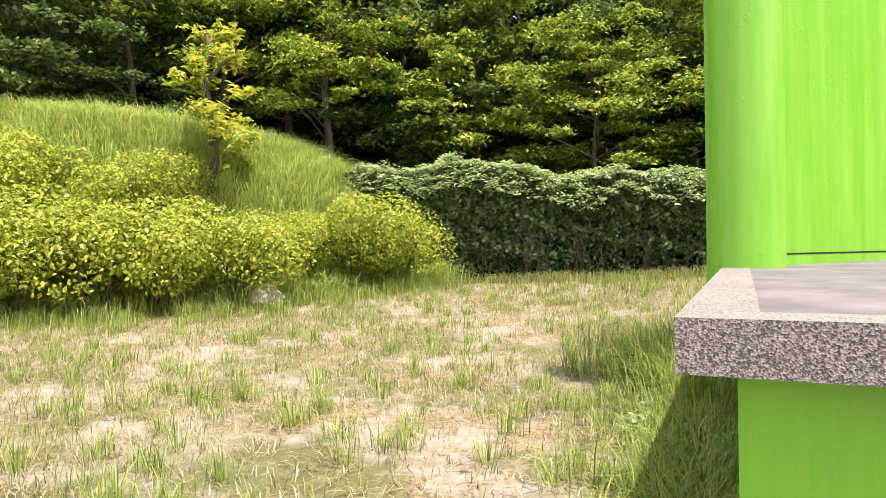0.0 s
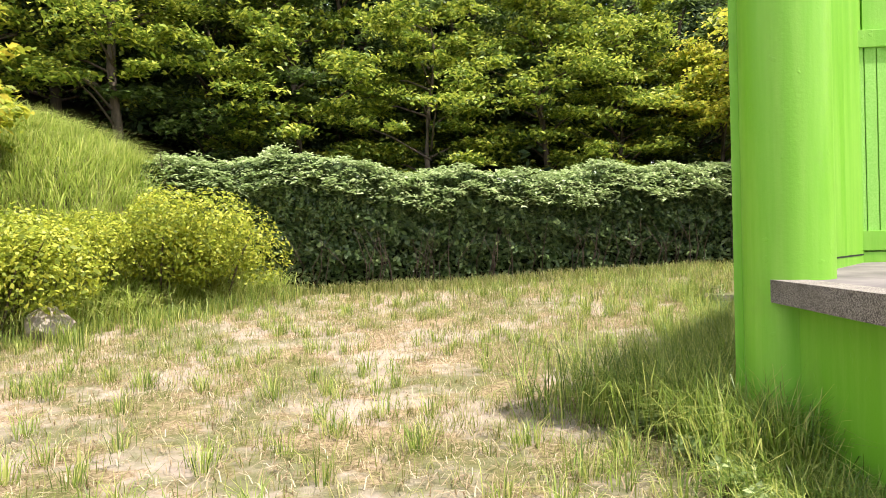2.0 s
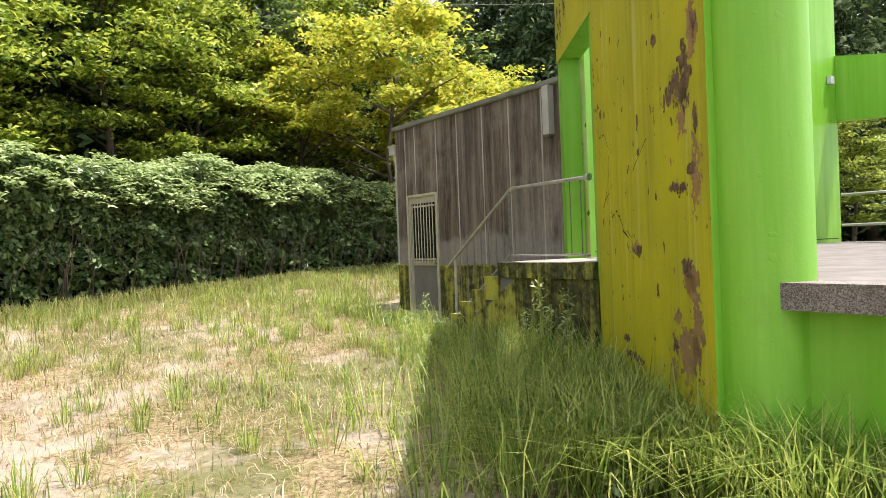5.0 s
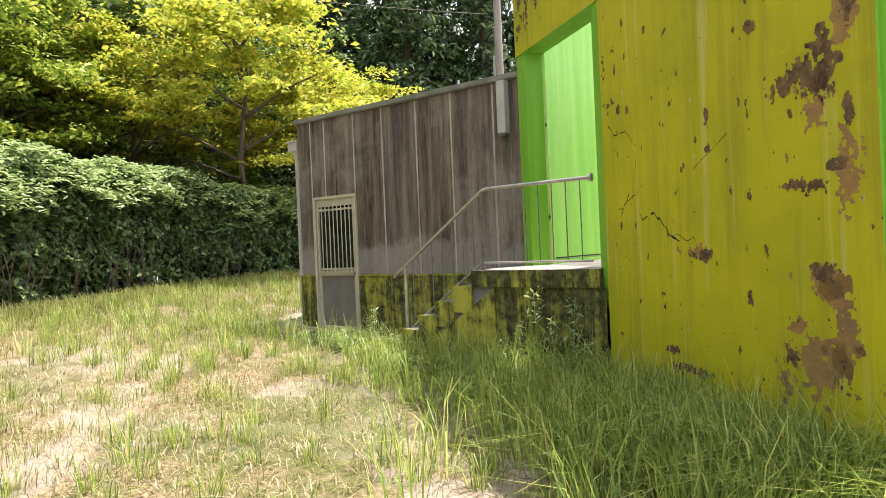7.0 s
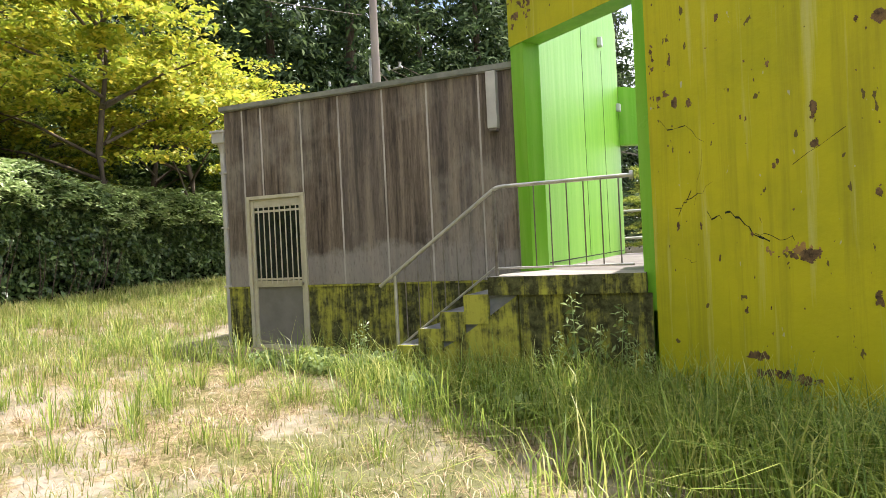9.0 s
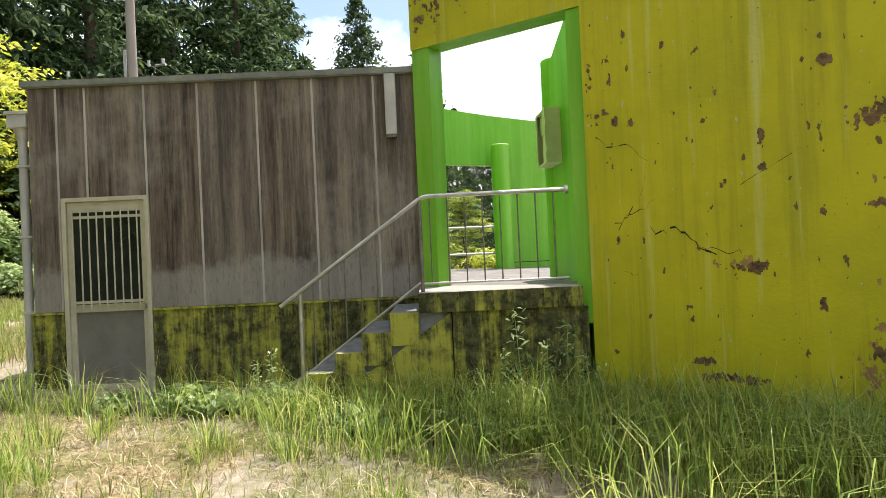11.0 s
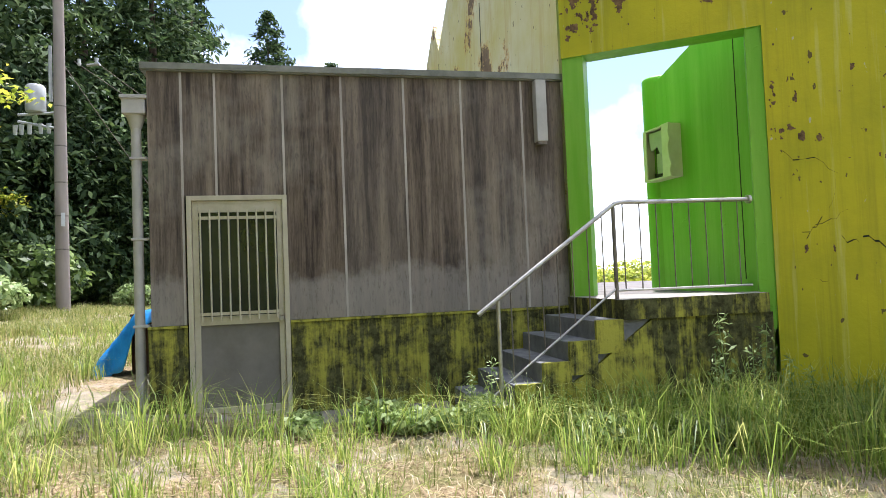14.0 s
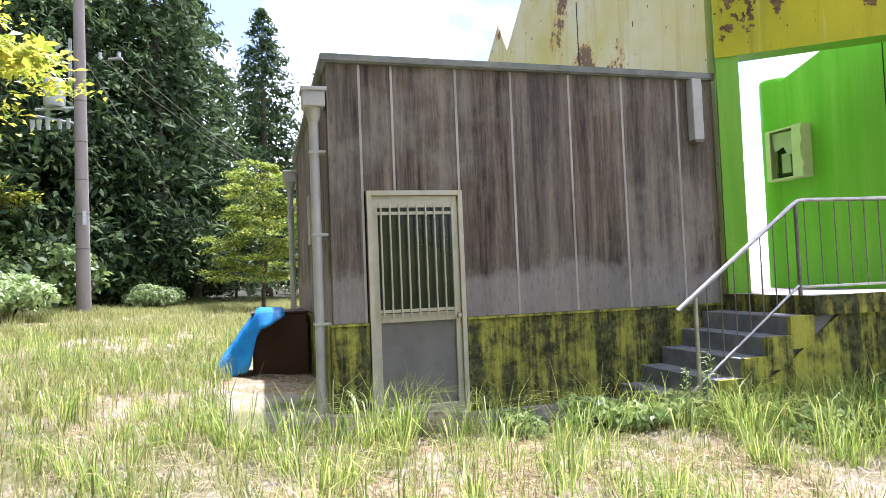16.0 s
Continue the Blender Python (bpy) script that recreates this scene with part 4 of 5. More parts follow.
def make_broadleaf(name, height, spread, mat, seed, pads=80, per=300, leaf=0.155, low=0.2):
    """Trunk, limbs and flat tiers of leaves, about the origin."""
    rnd = random.Random(seed)
    root = new(name)
    tr = bmesh.new()
    pts = [Vector((0.12 * math.sin(i * 1.3 + seed), 0.12 * math.cos(i * 1.1 + seed), height * i / 7)) for i in range(8)]
    pts[0].z = -0.3
    tube(tr, pts, [0.13 * (1 - i / 8.5) * height / 8 for i in range(8)], 9)
    trunk = part("trunk", tr, BARK, root)
    P, O = [], []
    for i in range(pads):
        t = low + (1 - low) * (i + rnd.random()) / pads
        z = t * height
        reach = spread * (0.45 + 0.75 * math.sin(math.pi * min(1, 0.18 + 0.8 * t))) * rnd.uniform(0.35, 1.0)
        a = rnd.uniform(0, 2 * math.pi)
        c = Vector((reach * math.cos(a), reach * math.sin(a), z + rnd.uniform(-0.1, 0.35)))
        limb = bmesh.new()
        s = Vector((0, 0, max(0.5, z - 0.35 * reach)))
        tube(limb, [s, s.lerp(c, 0.5) + Vector((0, 0, 0.12)), c], [0.04, 0.025, 0.008], 5)
        if i % 3 == 0:
            part("limb", limb, BARK, root)
        else:
            limb.free()
        w = rnd.uniform(0.35, 1.0) * spread * 0.34
        for _ in range(3):
            cc = c + Vector((rnd.uniform(-w, w), rnd.uniform(-w, w), rnd.uniform(-0.14, 0.1)))
            p = rng.normal(size=(per // 3, 3)) * np.array([w * rnd.uniform(0.3, 0.6), w * rnd.uniform(0.3, 0.6), rnd.uniform(0.03, 0.09)]) + np.array(cc)
            p[:, 2] -= 0.14 * np.hypot(p[:, 0] - cc.x, p[:, 1] - cc.y)
            P.append(p)
    p = np.concatenate(P)
    cr = new("crown", leaf_mesh("crown", p, leaf, mat, up=1.3, aspect=0.5, spread=0.5))
    cr.parent = root
    return root


def make_conifer(name, height, base_r, seed, n=14000, spray=0.34):
    """Tapered trunk and drooping sprays in whorls, about the origin."""
    rnd = random.Random(seed)
    root = new(name)
    tr = bmesh.new()
    tube(tr, [(0, 0, -0.4), (0, 0, height * 0.5), (0, 0, height * 0.98)], [0.024 * height * 0.7, 0.012 * height, 0.01], 9)
    part("trunk", tr, BARK, root)
    P, D = [], []
    whorls = int(height * 3.4)
    for i in range(whorls):
        t = (i + rnd.random() * 0.8) / whorls
        z = height * (0.10 + 0.9 * t)
        reach = base_r * (1 - t) ** 0.72 + 0.12
        for _ in range(rnd.randint(4, 6)):
            a = rnd.uniform(0, 2 * math.pi)
            rr = reach * rnd.uniform(0.65, 1.12)
            m = max(4, int(n / whorls / 5 * (0.35 + 1.5 * (1 - t))))
            u = rng.uniform(0.25, 1.0, m) ** 0.7
            q = np.stack([rr * u * math.cos(a), rr * u * math.sin(a), z - 0.30 * rr * u ** 2 + 0.1 * u], 1)
            q += rng.normal(size=(m, 3)) * np.array([0.22, 0.22, 0.13]) * (0.4 + 0.35 * reach)
            P.append(q)
            D.append(np.repeat([[0.8 * math.cos(a), 0.8 * math.sin(a), 0.2]], m, 0))
    cr = new("crown", leaf_mesh("crown", np.concatenate(P), spray, LEAF_CONIFER, up=0.7, aspect=0.36, out=np.concatenate(D), spread=0.5))
    cr.parent = root
    return root


def make_shrub(name, rad, mat, n, leaf, seed, stems=8, lumps=9):
    rnd = random.Random(seed)
    root = new(name)
    P, N = [], []
    for _ in range(lumps):
        c = (rnd.uniform(-0.6, 0.6) * rad[0], rnd.uniform(-0.6, 0.6) * rad[1], rad[2] * rnd.uniform(0.65, 1.35))
        k = rnd.uniform(0.4, 0.65)
        p, d = blob_points(n // lumps, c, (rad[0] * k, rad[1] * k, rad[2] * k), 0.6)
        P.append(p), N.append(d)
    p, d = np.concatenate(P), np.concatenate(N)
    keep = p[:, 2] > 0.02
    fol = new("foliage", leaf_mesh("foliage", p[keep], leaf, mat, up=0.6, aspect=0.55, out=d[keep] * 0.8))
    fol.parent = root
    for i in range(stems):
        a = rnd.uniform(0, 6.28)
        bm = tube(bmesh.new(), [(0.12 * math.cos(a), 0.12 * math.sin(a), -0.1), (0.3 * rad[0] * math.cos(a), 0.3 * rad[1] * math.sin(a), rad[2] * 0.6), (0.55 * rad[0] * math.cos(a), 0.55 * rad[1] * math.sin(a), rad[2] * 1.2)], [0.02, 0.014, 0.005], 5)
        part("stem", bm, TWIGS, root)
    return root


def spot(x, y, turn=0.0, k=1.0, dz=0.0):
    return Matrix.Translation((x, y, float(ground_z(x, y)) + dz)) @ Matrix.Rotation(turn, 4, "Z") @ Matrix.Diagonal((k, k, k, 1))


def place(proto, m):
    c = copy_thing(proto, m)
    s = m.to_scale()
    c.scale = s
    return c


def plant_hedge():
    """The long clipped hedge: near-black core in place of inner shade, dark sides, pale top growth, bare stems."""
    h = thing("hedge", "long dense hedge with pale leafy top growth", "hedge")
    xs = np.linspace(-2.6, 19.5, 90)
    ys = np.interp(xs, HEDGE_X, HEDGE_Y)
    gz = ground_z(xs, ys, 0.0)
    top = np.interp(xs, [-2.6, 0.5, 2.5, 9, 13, 19], [3.15, 3.0, 2.7, 2.6, 2.45, 2.3]) + 0.10 * np.sin(xs * 1.7) + 0.12 * np.sin(xs * 0.63 + 1) + 0.06 * rng.normal(size=len(xs))
    # Near-black sheet behind the leaves, added to stand in for the hedge's inner shade.
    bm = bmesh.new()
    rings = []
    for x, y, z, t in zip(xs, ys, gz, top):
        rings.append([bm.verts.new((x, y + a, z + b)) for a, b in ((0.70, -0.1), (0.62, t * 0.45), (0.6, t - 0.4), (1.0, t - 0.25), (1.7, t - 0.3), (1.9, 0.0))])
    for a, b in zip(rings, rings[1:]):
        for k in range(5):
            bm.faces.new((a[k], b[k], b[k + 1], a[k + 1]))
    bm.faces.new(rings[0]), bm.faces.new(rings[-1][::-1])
    part("core", bm, CORE, h, "near-black sheet standing in for the shade inside")

    def along(n):
        x = rng.uniform(-2.8, 19.7, n)
        return x, np.interp(x, HEDGE_X, HEDGE_Y), np.interp(x, xs, top)

    n = 100000
    x, y, t = along(n)
    v = rng.uniform(0, 1, n) ** 0.62
    lump = 0.2 * np.sin(3.7 * x + 9 * v) * np.sin(11 * v - 2.1 * x + 1) + 0.08 * np.sin(13.1 * x + 17 * v) * np.sin(7.3 * x - 15 * v) + 0.10 * np.sin(0.9 * x + 2)
    p = np.stack([x, y + 0.12 + 0.18 * (1 - v) - lump * 0.8 + rng.uniform(0, 0.34, n), ground_z(x, y, 0.0) + v * t], 1)
    keep = rng.uniform(size=n) < 0.5 + 0.6 * v
    f = new("side_foliage", leaf_mesh("side_foliage", p[keep], 0.165, LEAF_SHADED, up=0.5, aspect=0.5, out=np.array([0, -0.9, 0.2])))
    f.parent = h
    # sprays of pale leaflets over the top and front lip, sunlight put into their colour
    m = 4200
    x, y, t = along(m)
    b = rng.uniform(-0.2, 1.9, m)
    z = ground_z(x, y, 0.0) + t + 0.12 * np.sin(x * 3.1 + b * 2) + rng.uniform(-0.12, 0.2, m) - 1.5 * np.maximum(0, 0.2 - b)
    base = np.stack([x, y + b, z], 1)
    k = 13
    a = rng.uniform(0, 2 * math.pi, m)
    off = np.linspace(-0.22, 0.22, k)
    P = np.repeat(base, k, 0)
    P[:, 0] += np.tile(off, m) * np.repeat(np.cos(a), k) + rng.normal(size=m * k) * 0.06
    P[:, 1] += np.tile(off, m) * np.repeat(np.sin(a), k) + rng.normal(size=m * k) * 0.06
    P[:, 2] -= np.tile(off ** 2, m) * 1.6 + rng.normal(size=m * k) * 0.02
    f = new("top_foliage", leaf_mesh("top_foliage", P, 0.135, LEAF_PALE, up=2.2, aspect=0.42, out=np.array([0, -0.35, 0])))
    f.parent = h
    tagged(f, "pale compound leaves over the top")
    rnd = random.Random(5)
    for i in range(85):
        x = rnd.uniform(-2.4, 14)
        y = float(np.interp(x, HEDGE_X, HEDGE_Y))
        z = float(ground_z(x, y))
        bm = tube(bmesh.new(), [(x, y + 0.3, z - 0.05), (x + rnd.uniform(-0.2, 0.2), y + 0.1, z + 0.6), (x + rnd.uniform(-0.45, 0.45), y + 0.02, z + rnd.uniform(1.0, 1.6))], [0.014, 0.011, 0.004], 5)
        part("stem", bm, TWIGS, h)


plant_hedge()


def plant_bank():
    """Clipped bushes along the foot of the grassy bank."""
    protos = [make_shrub("bush", (1.15, 0.95, 0.85), LEAF_BUSH, 9000, 0.068, 11 + i, 9, 14) for i in range(2)]
    lab = "rounded bush with small yellow-green leaves on bank"
    rows = [(-11.6, 13.0, 1.6), (-10.2, 13.1, 1.7), (-8.6, 13.2, 1.65), (-7.2, 13.6, 1.7), (-5.8, 14.0, 1.55), (-4.6, 14.4, 1.35), (-2.3, 16.3, 1.35), (-1.15, 16.7, 1.3), (-3.3, 15.7, 0.95), (-9.6, 14.9, 1.5), (-7.0, 15.2, 1.3)]
    for i, (x, y, k) in enumerate(rows):
        place(tagged(protos[i % 2], lab, "bush", "bushes at the foot of the bank"), spot(x, y, i * 1.9, k, 0.14))
    for p in protos:
        for o in (*p.children_recursive, p):
            bpy.data.objects.remove(o)
    small = make_broadleaf("young_tree", 3.3, 0.75, LEAF_YELLOW, 5, 24, 60, 0.14, 0.3)
    tagged(small, "young tree with bright yellow leaves on the bank", "tree")
    small.matrix_basis = spot(-5.6, 16.0, 0.4, 1.4)


plant_bank()


def build_boulder():
    bm = bmesh.new()
    bmesh.ops.create_icosphere(bm, subdivisions=4, radius=0.36)
    rnd = random.Random(12)
    dents = [(Vector((rnd.gauss(0, 1), rnd.gauss(0, 1), rnd.gauss(0, 1))).normalized(), rnd.uniform(0.22, 0.31)) for _ in range(16)]
    for v in bm.verts:
        for n, d in dents:
            over = v.co.dot(n) - d
            if over > 0:
                v.co -= n * over * 0.85
        v.co.x *= 1.25
    x, y = -3.75, 14.15
    ob = part("boulder", bm, plain("pale_stone", (0.42, 0.36, 0.29), (0.24, 0.20, 0.16), 7, 0.9, bumpy=0.7))
    ob.matrix_basis = Matrix.Translation((x, y, float(ground_z(x, y)) + 0.14))
    return tagged(ob, "pale rough boulder at the foot of the bank", "rock")


build_boulder()


def plant_woods():
    b1 = tagged(make_broadleaf("broadleaf_tree", 9.0, 2.6, LEAF_BROAD, 21), "broadleaf tree with flat tiers of yellow-green leaves", "tree", "trees behind the hedge")
    b2 = tagged(make_broadleaf("broadleaf_tree", 8.0, 2.4, LEAF_BROAD, 22), "broadleaf tree with flat tiers of yellow-green leaves", "tree", "trees behind the hedge")
    y1 = tagged(make_broadleaf("broadleaf_tree", 6.0, 2.5, LEAF_YELLOW, 23, 46, 300, 0.14, 0.5), "spreading tree with yellowing leaves", "tree", "trees behind the hedge")
    d1 = tagged(make_broadleaf("broadleaf_tree", 8.5, 2.7, LEAF_DEEP, 24, 74, 270, 0.18, 0.06), "shaded broadleaf tree with dark green leaves", "tree", "trees behind the hedge")
    spots = [(b1, -3.6, 21.1, 0.4, 1.0), (b2, 4.9, 20.7, 1.7, 0.95), (b1, 8.6, 20.6, 2.6, 0.95), (b2, 1.2, 22.4, 3.6, 1.1), (b1, -7.4, 22.5, 4.2, 1.1), (b2, 11.6, 21.0, 5.1, 1.0),
             (y1, 14.6, 19.6, 0.3, 1.1), (y1, 15.6, 16.7, 2.2, 1.3), (y1, 18.2, 15.6, 4.0, 1.1), (b1, 18.5, 20.5, 1.0, 1.0), (y1, 26.2, 13.6, 1.2, 0.85),
             (d1, -1.3, 23.4, 0.2, 1.1), (d1, 6.6, 23.4, 2.4, 1.05), (d1, -11.5, 19.5, 3.3, 1.0), (d1, -14.5, 18.0, 1.1, 1.0), (d1, -9.6, 20.4, 5.0, 0.9), (d1, 10.4, 24.0, 4.1, 1.1), (d1, 15.5, 22.5, 5.2, 1.1), (d1, 3.0, 25.0, 1.4, 1.15), (d1, -5.6, 24.6, 2.0, 1.15),
             (d1, 22.0, 18.0, 0.8, 1.0), (b2, 25.5, 16.0, 2.1, 0.8), (b2, 26.0, 4.0, 3.0, 0.68), (y1, 37.0, 0.5, 3.0, 0.9)]
    for proto, x, y, a, k in spots:
        place(proto, spot(x, y, a, k))
    con = [tagged(make_conifer("conifer", h, r, 31 + i), "tall dark green conifer with drooping branches", "tree", "conifers of the wood") for i, (h, r) in enumerate(((16, 4.4), (18, 4.6), (15, 4.0)))]
    rnd = random.Random(9)
    spots = []
    for row, y0 in enumerate((26.5, 31.5)):
        for i in range(12):
            spots.append((-22 + i * 4.3 + (row % 2) * 2 + rnd.uniform(-0.9, 0.9), y0 + rnd.uniform(-1.2, 1.2)))
    spots += [(27.5, 15.0), (30, 11.8), (29.0, 18.5), (31.5, 8.6), (34.5, 12.5), (33.5, 17), (33, 5.6), (38.5, 9.5), (30.5, 22.5), (25, 22.5), (24.5, 27), (36.5, 2.8), (40.5, 5), (35.5, 21), (38, 15), (42, 11), (41, 18), (46, 8), (45, 14), (37, 25), (43, 22), (44, 2.5), (31, 27)]
    for i, (x, y) in enumerate(spots):
        place(con[i % 3], spot(x, y, rnd.uniform(0, 6), rnd.uniform(0.85, 1.15)))
    for x, y, k in ((41.6, -3.5, 1.02), (44.5, -4.6, 0.82), (43, -8.7, 0.92), (46.5, -13, 0.72), (48, -16.2, 0.72), (56, -14, 0.62), (60, -21, 0.62), (64, -26, 0.6), (66, -33, 0.5)):
        place(con[1], spot(x, y, k * 9, k))
    sh1 = tagged(make_shrub("shrub", (1.3, 1.2, 0.9), LEAF_DEEP, 3200, 0.15, 41), "dark leafy shrub at the edge of wood", "shrub", "shrubs under the wood")
    sh2 = tagged(make_shrub("shrub", (1.2, 1.0, 0.6), LEAF_PALE, 2600, 0.15, 42), "pale leafy shrub at the edge of wood", "shrub", "shrubs under the wood")
    for i in range(30):
        x = -14 + i * 1.25
        y = float(np.interp(x, HEDGE_X, HEDGE_Y)) + rnd.uniform(2.6, 4.6)
        if not -10 < x < -2:
            place(sh1, spot(x, y, rnd.uniform(0, 6), rnd.uniform(0.8, 1.3)))
    for i in range(26):
        t = i / 25
        x, y = 21.5 + 22 * t + rnd.uniform(-0.6, 0.6), 14.5 - 15.5 * t + rnd.uniform(0.5, 2.2)
        place(sh1, spot(x, y, rnd.uniform(0, 6), rnd.uniform(1.1, 1.9)))
    for x, y, k in ((27.5, 7.6, 0.9), (28.6, 6.9, 0.8), (22.0, 12.6, 1.1), (20.6, 13.4, 1.0), (30.5, 7.3, 1.0)):
        place(sh2, spot(x, y, x, k))
    # flowering hedge and a tree seen through the stage
    fl = tagged(make_shrub("shrub", (1.6, 1.2, 0.8), LEAF_BUSH, 3000, 0.13, 43), "yellow-green flowering shrub beyond the stage", "shrub", "shrubs beyond the stage")
    for x, y in ((21.5, -8.5), (23.3, -7.2), (25.0, -5.8), (20.0, -10.2), (27, -4.4), (18.6, -12.0), (15.2, -1.8), (14.0, -3.3)):
        place(fl, spot(x, y, x, 1.15, 0.2))
    place(d1, spot(27.5, -9.5, 1.0, 0.62))
    place(con[2], spot(19.7, -5.8, 2.0, 0.34))
    for i in range(5):
        place(b1, spot(26.5 + 3 * i, -1.0 - 4.5 * i + (i % 2), i * 1.3, 0.5))
    for p in (b1, b2, y1, d1, sh1, sh2, fl, *con):
        for o in (*p.children_recursive, p):
            bpy.data.objects.remove(o)


plant_woods()

bin_x, bin_y = 19.3, -7.2
bin_bm = tube(bmesh.new(), [(bin_x, bin_y, float(ground_z(bin_x, bin_y)) - 0.02), (bin_x, bin_y, 0.9), (bin_x, bin_y, 1.2), (bin_x, bin_y, 1.32)], [0.22, 0.26, 0.27, 0.12], 18)
tagged(part("litter_bin", bin_bm, TURQUOISE), "rounded turquoise bin beyond the stage", "bin")


# ---- grass and weeds ----
def outside(x, y, gap=0.05):
    """True where the lawn lies open: not under the stage, the stairs or the shed."""
    c, s = math.cos(radians(65.5)), math.sin(radians(65.5))
    sx, sy = c * x + s * y, -s * x + c * y
    c2, s2 = math.cos(radians(29.5)), math.sin(radians(29.5))
    yx, yy = c2 * x + s2 * y, -s2 * x + c2 * y
    stage = (sy < 0.05 + gap) & (yy < 3.92 + gap) & (sx > 1.85) & (sx < 9.8)
    stairs = (sx > 8.3) & (sx < 11.35) & (sy < -1.28 + gap) & (yy > 3.5)
    shed = (sx > 9.5) & (sx < 14.95) & (sy < -1.72 + gap) & (sy > -8.0)
    col = np.hypot(sx - 6.117, sy + 0.03) < 0.31
    bank = (y > np.interp(x, HEDGE_X, HEDGE_Y) + 0.1) & (x > -2.5)
    return ~(stage | stairs | shed | col | bank)


def scatter(n, x0, x1, y0, y1, gap=0.05):
    x, y = rng.uniform(x0, x1, n), rng.uniform(y0, y1, n)
    k = outside(x, y, gap)
    return x[k], y[k]


def patchy(x, y, s=0.6, ph=0.0):
    return 0.5 + 0.25 * (np.sin(s * 2.1 * x + 1.3 * s * y + ph) + np.sin(s * 1.7 * y - s * 0.9 * x + 2 * ph + 1) * np.cos(s * 3.1 * x + ph)) + 0.2 * np.sin(5.3 * s * x + ph) * np.sin(4.7 * s * y - ph)


def tufts(cx, cy, per, spread):
    """Places and headings of blades that fan out from clump centres."""
    dx, dy = rng.normal(size=len(cx) * per) * spread, rng.normal(size=len(cx) * per) * spread
    x, y = np.repeat(cx, per) + dx, np.repeat(cy, per) + dy
    a = np.arctan2(dy, dx) + rng.normal(size=len(x)) * 0.7
    k = outside(x, y, 0.0)
    return gpos(x[k], y[k]), a[k]


def clumps(name, cx, cy, per, spread, length, width, mat, lean):
    p, a = tufts(cx, cy, per, spread)
    return blade_mesh(name, p, length, width, mat, lean, a)


def stuff(name, me, label, category):
    return tagged(new(name, me), label, category, kind="stuff")


def sow():
    # straw litter, lying flat
    x, y = scatter(105000, -9, 13, 0.6, 17)
    keep = rng.uniform(size=len(x)) < 0.3 + 0.7 * patchy(x, y, 0.8, 0.4)
    stuff("straw", blade_mesh("straw", gpos(x[keep], y[keep]), 0.09, 0.0042, STRAW, 2.2), "short dry straw-coloured grass litter", "grass")
    # thin clumps of green
    x, y = scatter(15000, -9, 14, 0.6, 18)
    keep = rng.uniform(size=len(x)) < np.clip(0.25 + 0.9 * (patchy(x, y, 0.55, 2.0) - 0.4) + 0.03 * (y - 6), 0.05, 1)
    stuff("meadow_grass", clumps("meadow_grass", x[keep], y[keep], 11, 0.045, 0.15, 0.0032, GRASS_MEADOW, 1.0), "thin clumps of short green and yellow grass", "grass")
    x, y = scatter(40000, -9, 14, 0.6, 18)
    keep = rng.uniform(size=len(x)) < np.clip(patchy(x, y, 0.4, 1.0), 0.1, 1)
    stuff("meadow_grass", blade_mesh("meadow_grass", gpos(x[keep], y[keep]), 0.15, 0.0028, GRASS_MEADOW, 0.9), "thin scattered green and yellow grass blades", "grass")
    # single tufts
    cx, cy = scatter(900, -9, 13, 1.0, 16.5, 0.1)
    stuff("grass_tufts", clumps("grass_tufts", cx, cy, 34, 0.05, 0.27, 0.0038, GRASS, 0.8), "scattered tufts of yellowish green grass", "grass")
    # long grass by the walls
    n = 190
    u = rng.uniform(0, 1, n)
    sx = 3.0 + 3.6 * u
    a = SH @ Vector((1, 0, 0))
    b = SH @ Vector((0, 1, 0))
    off = 0.12 + np.abs(rng.normal(size=n)) * 0.28
    near = sx < 5.3
    cx, cy = sx * a.x + off * b.x, sx * a.y + off * b.y
    stuff("edge_grass", clumps("edge_grass", cx[near], cy[near], 26, 0.09, 0.32, 0.0042, GRASS, 1.0), "soft green grass along the stage base", "grass")
    cx, cy = cx[~near], cy[~near]
    m = 320
    yx = rng.uniform(4.6, 9.0, m)
    off = 3.98 + np.abs(rng.normal(size=m)) * 0.7
    a, b = YL @ Vector((1, 0, 0)), YL @ Vector((0, 1, 0))
    cx = np.concatenate([cx, yx * a.x + off * b.x])
    cy = np.concatenate([cy, yx * a.y + off * b.y])
    k = outside(cx, cy, 0.06)
    stuff("long_grass", clumps("long_grass", cx[k], cy[k], 20, 0.09, 0.68, 0.0048, GRASS, 0.95), "long arching green grass along the walls", "grass")
    # grass by the stairs and shed
    n = 74
    sx = np.where(rng.uniform(size=n) < 0.78, rng.uniform(8.6, 11.4, n), rng.uniform(11.4, 15.6, n))
    off = -1.25 + np.abs(rng.normal(size=n)) * 0.45 - 0.35 * (sx > 11.3)
    a, b = SH @ Vector((1, 0, 0)), SH @ Vector((0, 1, 0))
    cx, cy = sx * a.x + off * b.x, sx * a.y + off * b.y
    k = outside(cx, cy, 0.03)
    stuff("long_grass", clumps("long_grass", cx[k], cy[k], 26, 0.06, 0.56, 0.0038, GRASS, 1.1), "long green grass in front of the stairs", "grass")
    # fringe at the foot of hedge and bank
    x = rng.uniform(-2, 19, 700)
    y = np.interp(x, HEDGE_X, HEDGE_Y) - np.abs(rng.normal(size=700)) * 0.45 - 0.02
    stuff("hedge_fringe", clumps("hedge_fringe", x, y, 16, 0.1, 0.30, 0.006, GRASS_MEADOW, 0.5), "green grass fringe at the foot of hedge", "grass")
    x = rng.uniform(-10, 0.5, 110)
    y = np.interp(x, [-9, -3.7, 0.5], [12.3, 13.6, 16.9]) - np.abs(rng.normal(size=110)) * 0.5
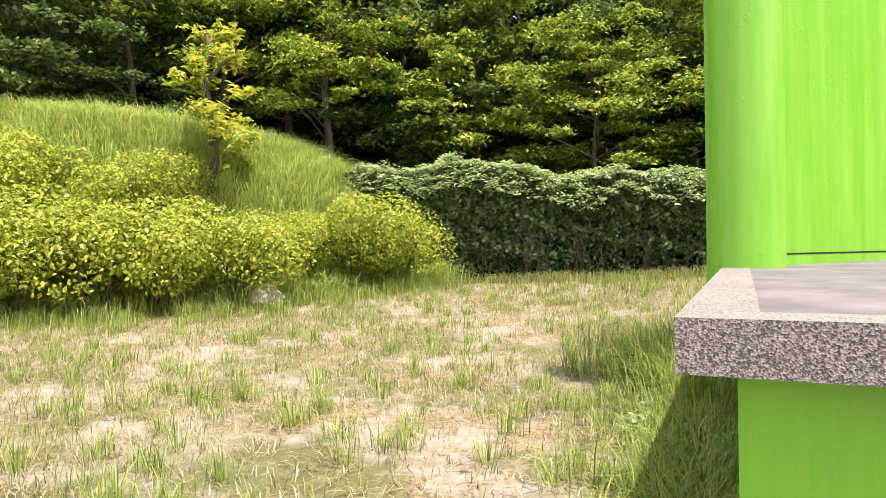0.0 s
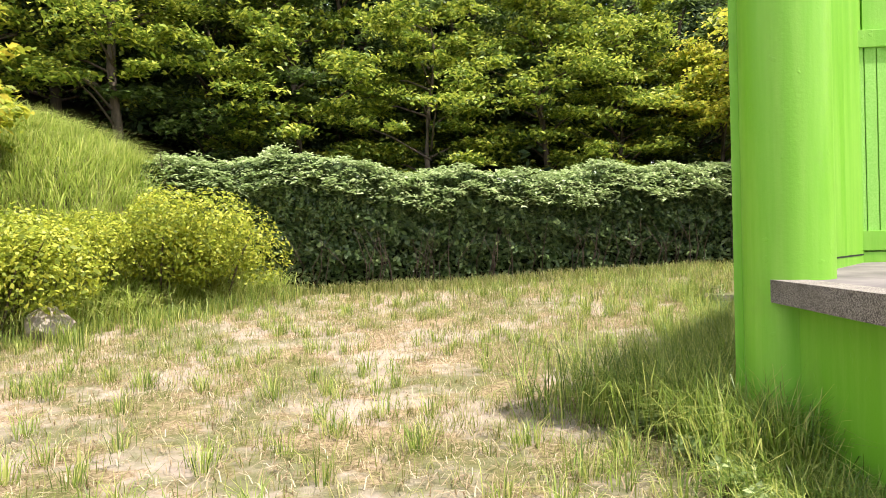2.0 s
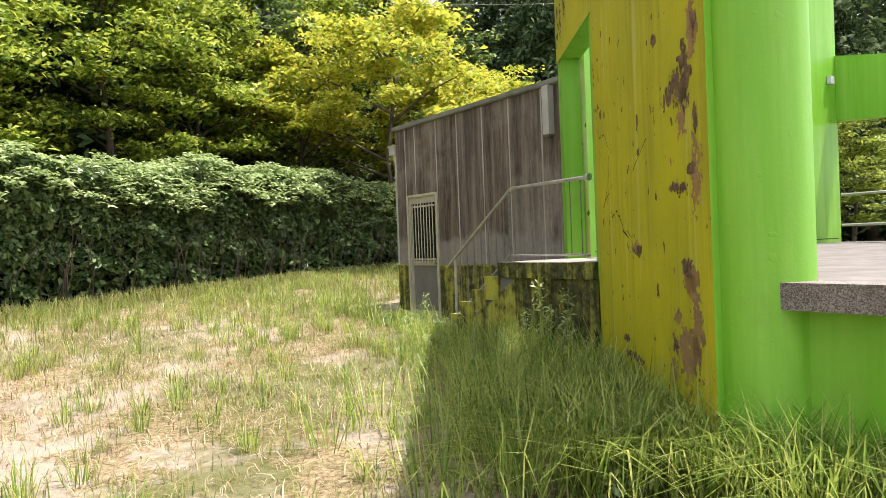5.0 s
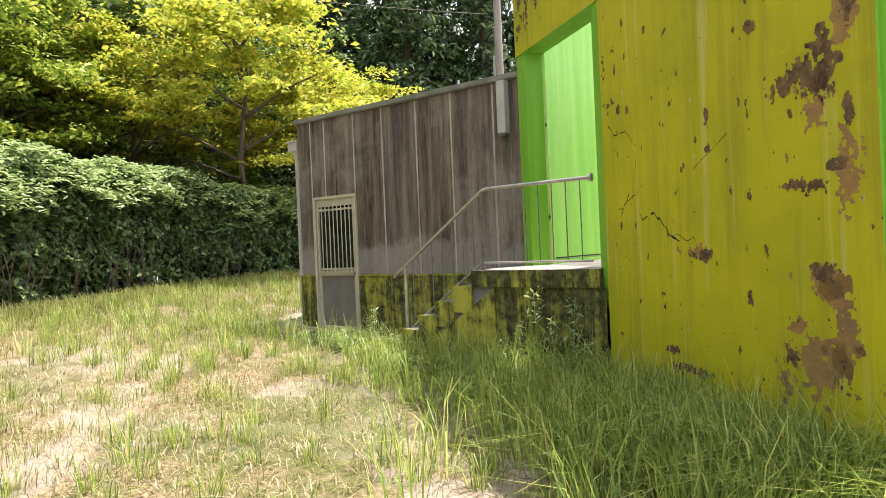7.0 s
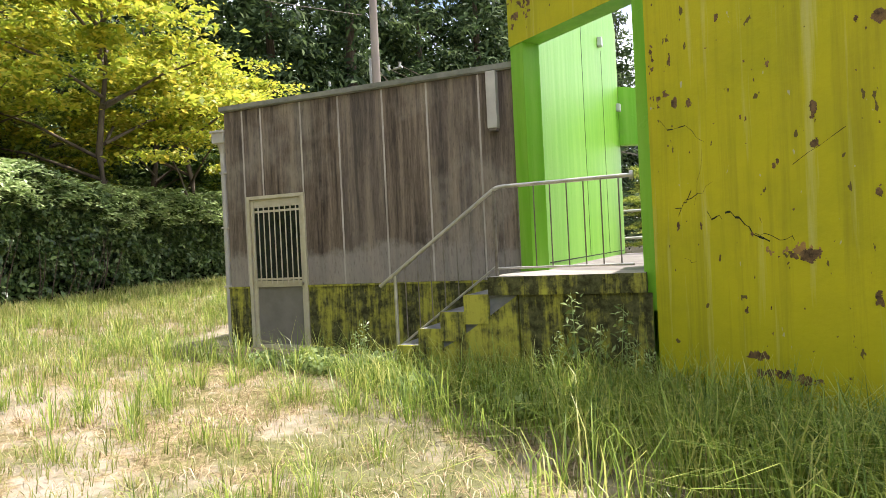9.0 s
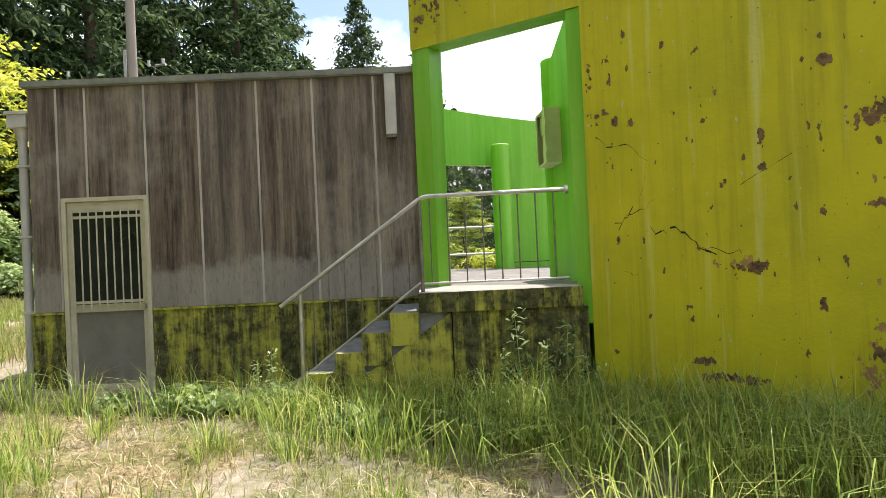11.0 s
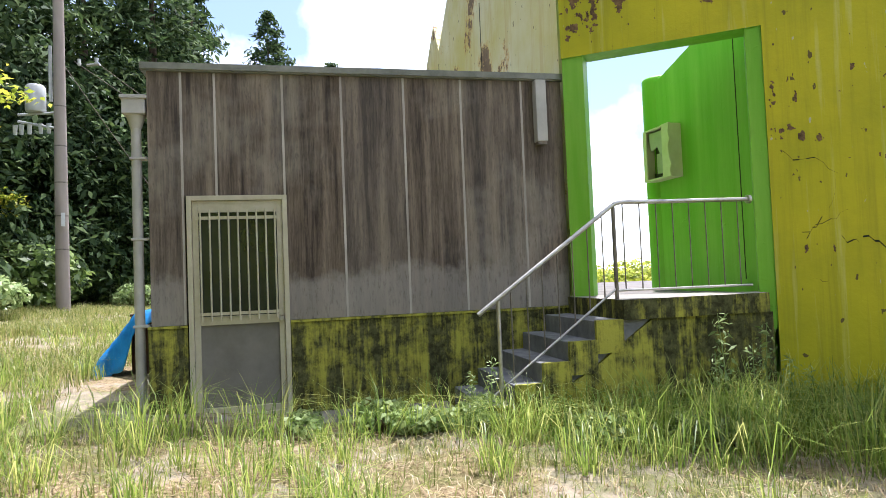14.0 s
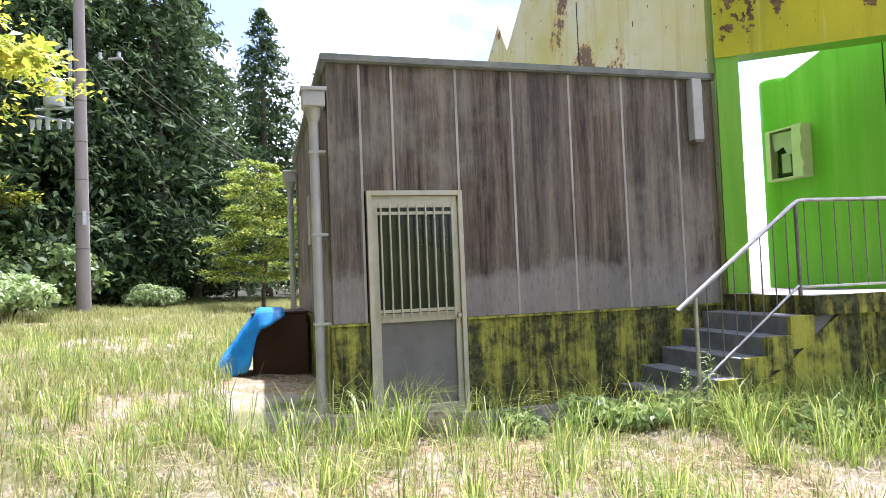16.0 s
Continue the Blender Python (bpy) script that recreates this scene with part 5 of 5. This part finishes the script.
    stuff("bank_fringe", clumps("bank_fringe", x, y, 22, 0.1, 0.45, 0.006, GRASS, 0.6), "long grass at the foot of the bank", "grass")
    # thick grass on the bank
    x = rng.uniform(-16, 0.3, 3000)
    y = np.interp(x, [-9, -3.7, 0.5], [13.0, 14.3, 17.8]) + rng.uniform(0.2, 7, 3000)
    stuff("bank_grass", clumps("bank_grass", x, y, 26, 0.16, 0.8, 0.0085, GRASS_BANK, 1.35), "thick long bright green grass on the bank", "grass")
    # meadow towards the wood and past the shed
    x, y = rng.uniform(9, 42, 30000), rng.uniform(-8, 17, 30000)
    k = outside(x, y) & (y < 15.5 - 0.2 * (x - 12)) & (x + y > 18.2) & (y < 30 - 0.85 * x + 4) & (rng.uniform(size=30000) < (1.2 * patchy(x, y, 0.5, 0.7) - 0.05) * np.interp(x, [9, 11, 15], [0.35, 0.45, 1.0]))
    stuff("far_meadow", clumps("far_meadow", x[k], y[k], 13, 0.07, 0.30, 0.0058, GRASS_MEADOW, 0.9), "taller meadow grass past the shed", "grass")
    x, y = scatter(230, 4, 17, 6, 16, 0.3)
    k = x + y > 13.5
    stuff("grass_tufts", clumps("grass_tufts", x[k], y[k], 40, 0.06, 0.40, 0.0036, GRASS, 1.0), "arching tufts of yellowish green grass", "grass")
    x, y = scatter(3500, -1, 10, 10, 17.5)
    k = (x > 1.5) & (0.45 * x + y > 15)
    stuff("near_grass", blade_mesh("near_grass", gpos(x[k], y[k]), 0.3, 0.005, GRASS_MEADOW, 0.6), "medium meadow grass with seed heads", "grass")


sow()


def make_weed(h, seed, whorl=16, leaf=0.09):
    rnd = random.Random(seed)
    root = new("weed")
    part("stem", tube(bmesh.new(), [(0, 0, -0.03), (0.02, 0.01, h * 0.5), (0.05, 0.0, h)], [0.006, 0.005, 0.002], 5), LEAF_WEED, root)
    P = []
    for i in range(whorl):
        z = h * (0.2 + 0.8 * i / whorl)
        a = i * 2.4
        for r in (0.03, 0.065):
            P.append((0.04 * z + r * math.cos(a), r * math.sin(a), z + rnd.uniform(-0.01, 0.02)))
    f = new("foliage", leaf_mesh("foliage", np.array(P), leaf, LEAF_WEED, up=0.8, aspect=0.32))
    f.parent = root
    return root


def plant_weeds():
    tall = tagged(make_weed(0.85, 2, 34, 0.065), "tall slender green weed against the wall", "weed", "tall weeds by the landing")
    for sx, sy, k in ((8.75, -1.12, 1.1), (8.9, -1.05, 0.9), (9.1, -1.16, 1.2), (9.25, -1.1, 0.8), (8.65, -1.0, 0.8), (11.25, -1.15, 0.75), (9.5, -1.1, 0.6), (8.5, -0.95, 0.7), (11.4, -1.2, 0.6)):
        x, y = sh(sx, sy)
        place(tall, spot(x, y, sx * 7, k))
    low = tagged(make_shrub("weed", (0.26, 0.22, 0.11), LEAF_WEED, 300, 0.062, 51, 5, 7), "low broad-leaved green weed in the grass", "weed", "low weeds before the shed")
    rnd = random.Random(8)
    for i in range(15):
        sx = rnd.uniform(11.2, 13.6) if i < 8 else rnd.uniform(8.8, 10.6)
        x, y = sh(sx, -1.62 + rnd.uniform(0, 0.3) if i < 8 else -1.0 + rnd.uniform(0, 0.4))
        place(low, spot(x, y, rnd.uniform(0, 6), rnd.uniform(0.7, 1.3)))
    for x, y in ((1.55, 5.0), (1.75, 5.5), (1.35, 4.6), (1.9, 6.2), (-8.3, 12.0)):
        place(low, spot(x, y, x * 3, 0.9))
    for p in (tall, low):
        for o in (*p.children_recursive, p):
            bpy.data.objects.remove(o)


plant_weeds()
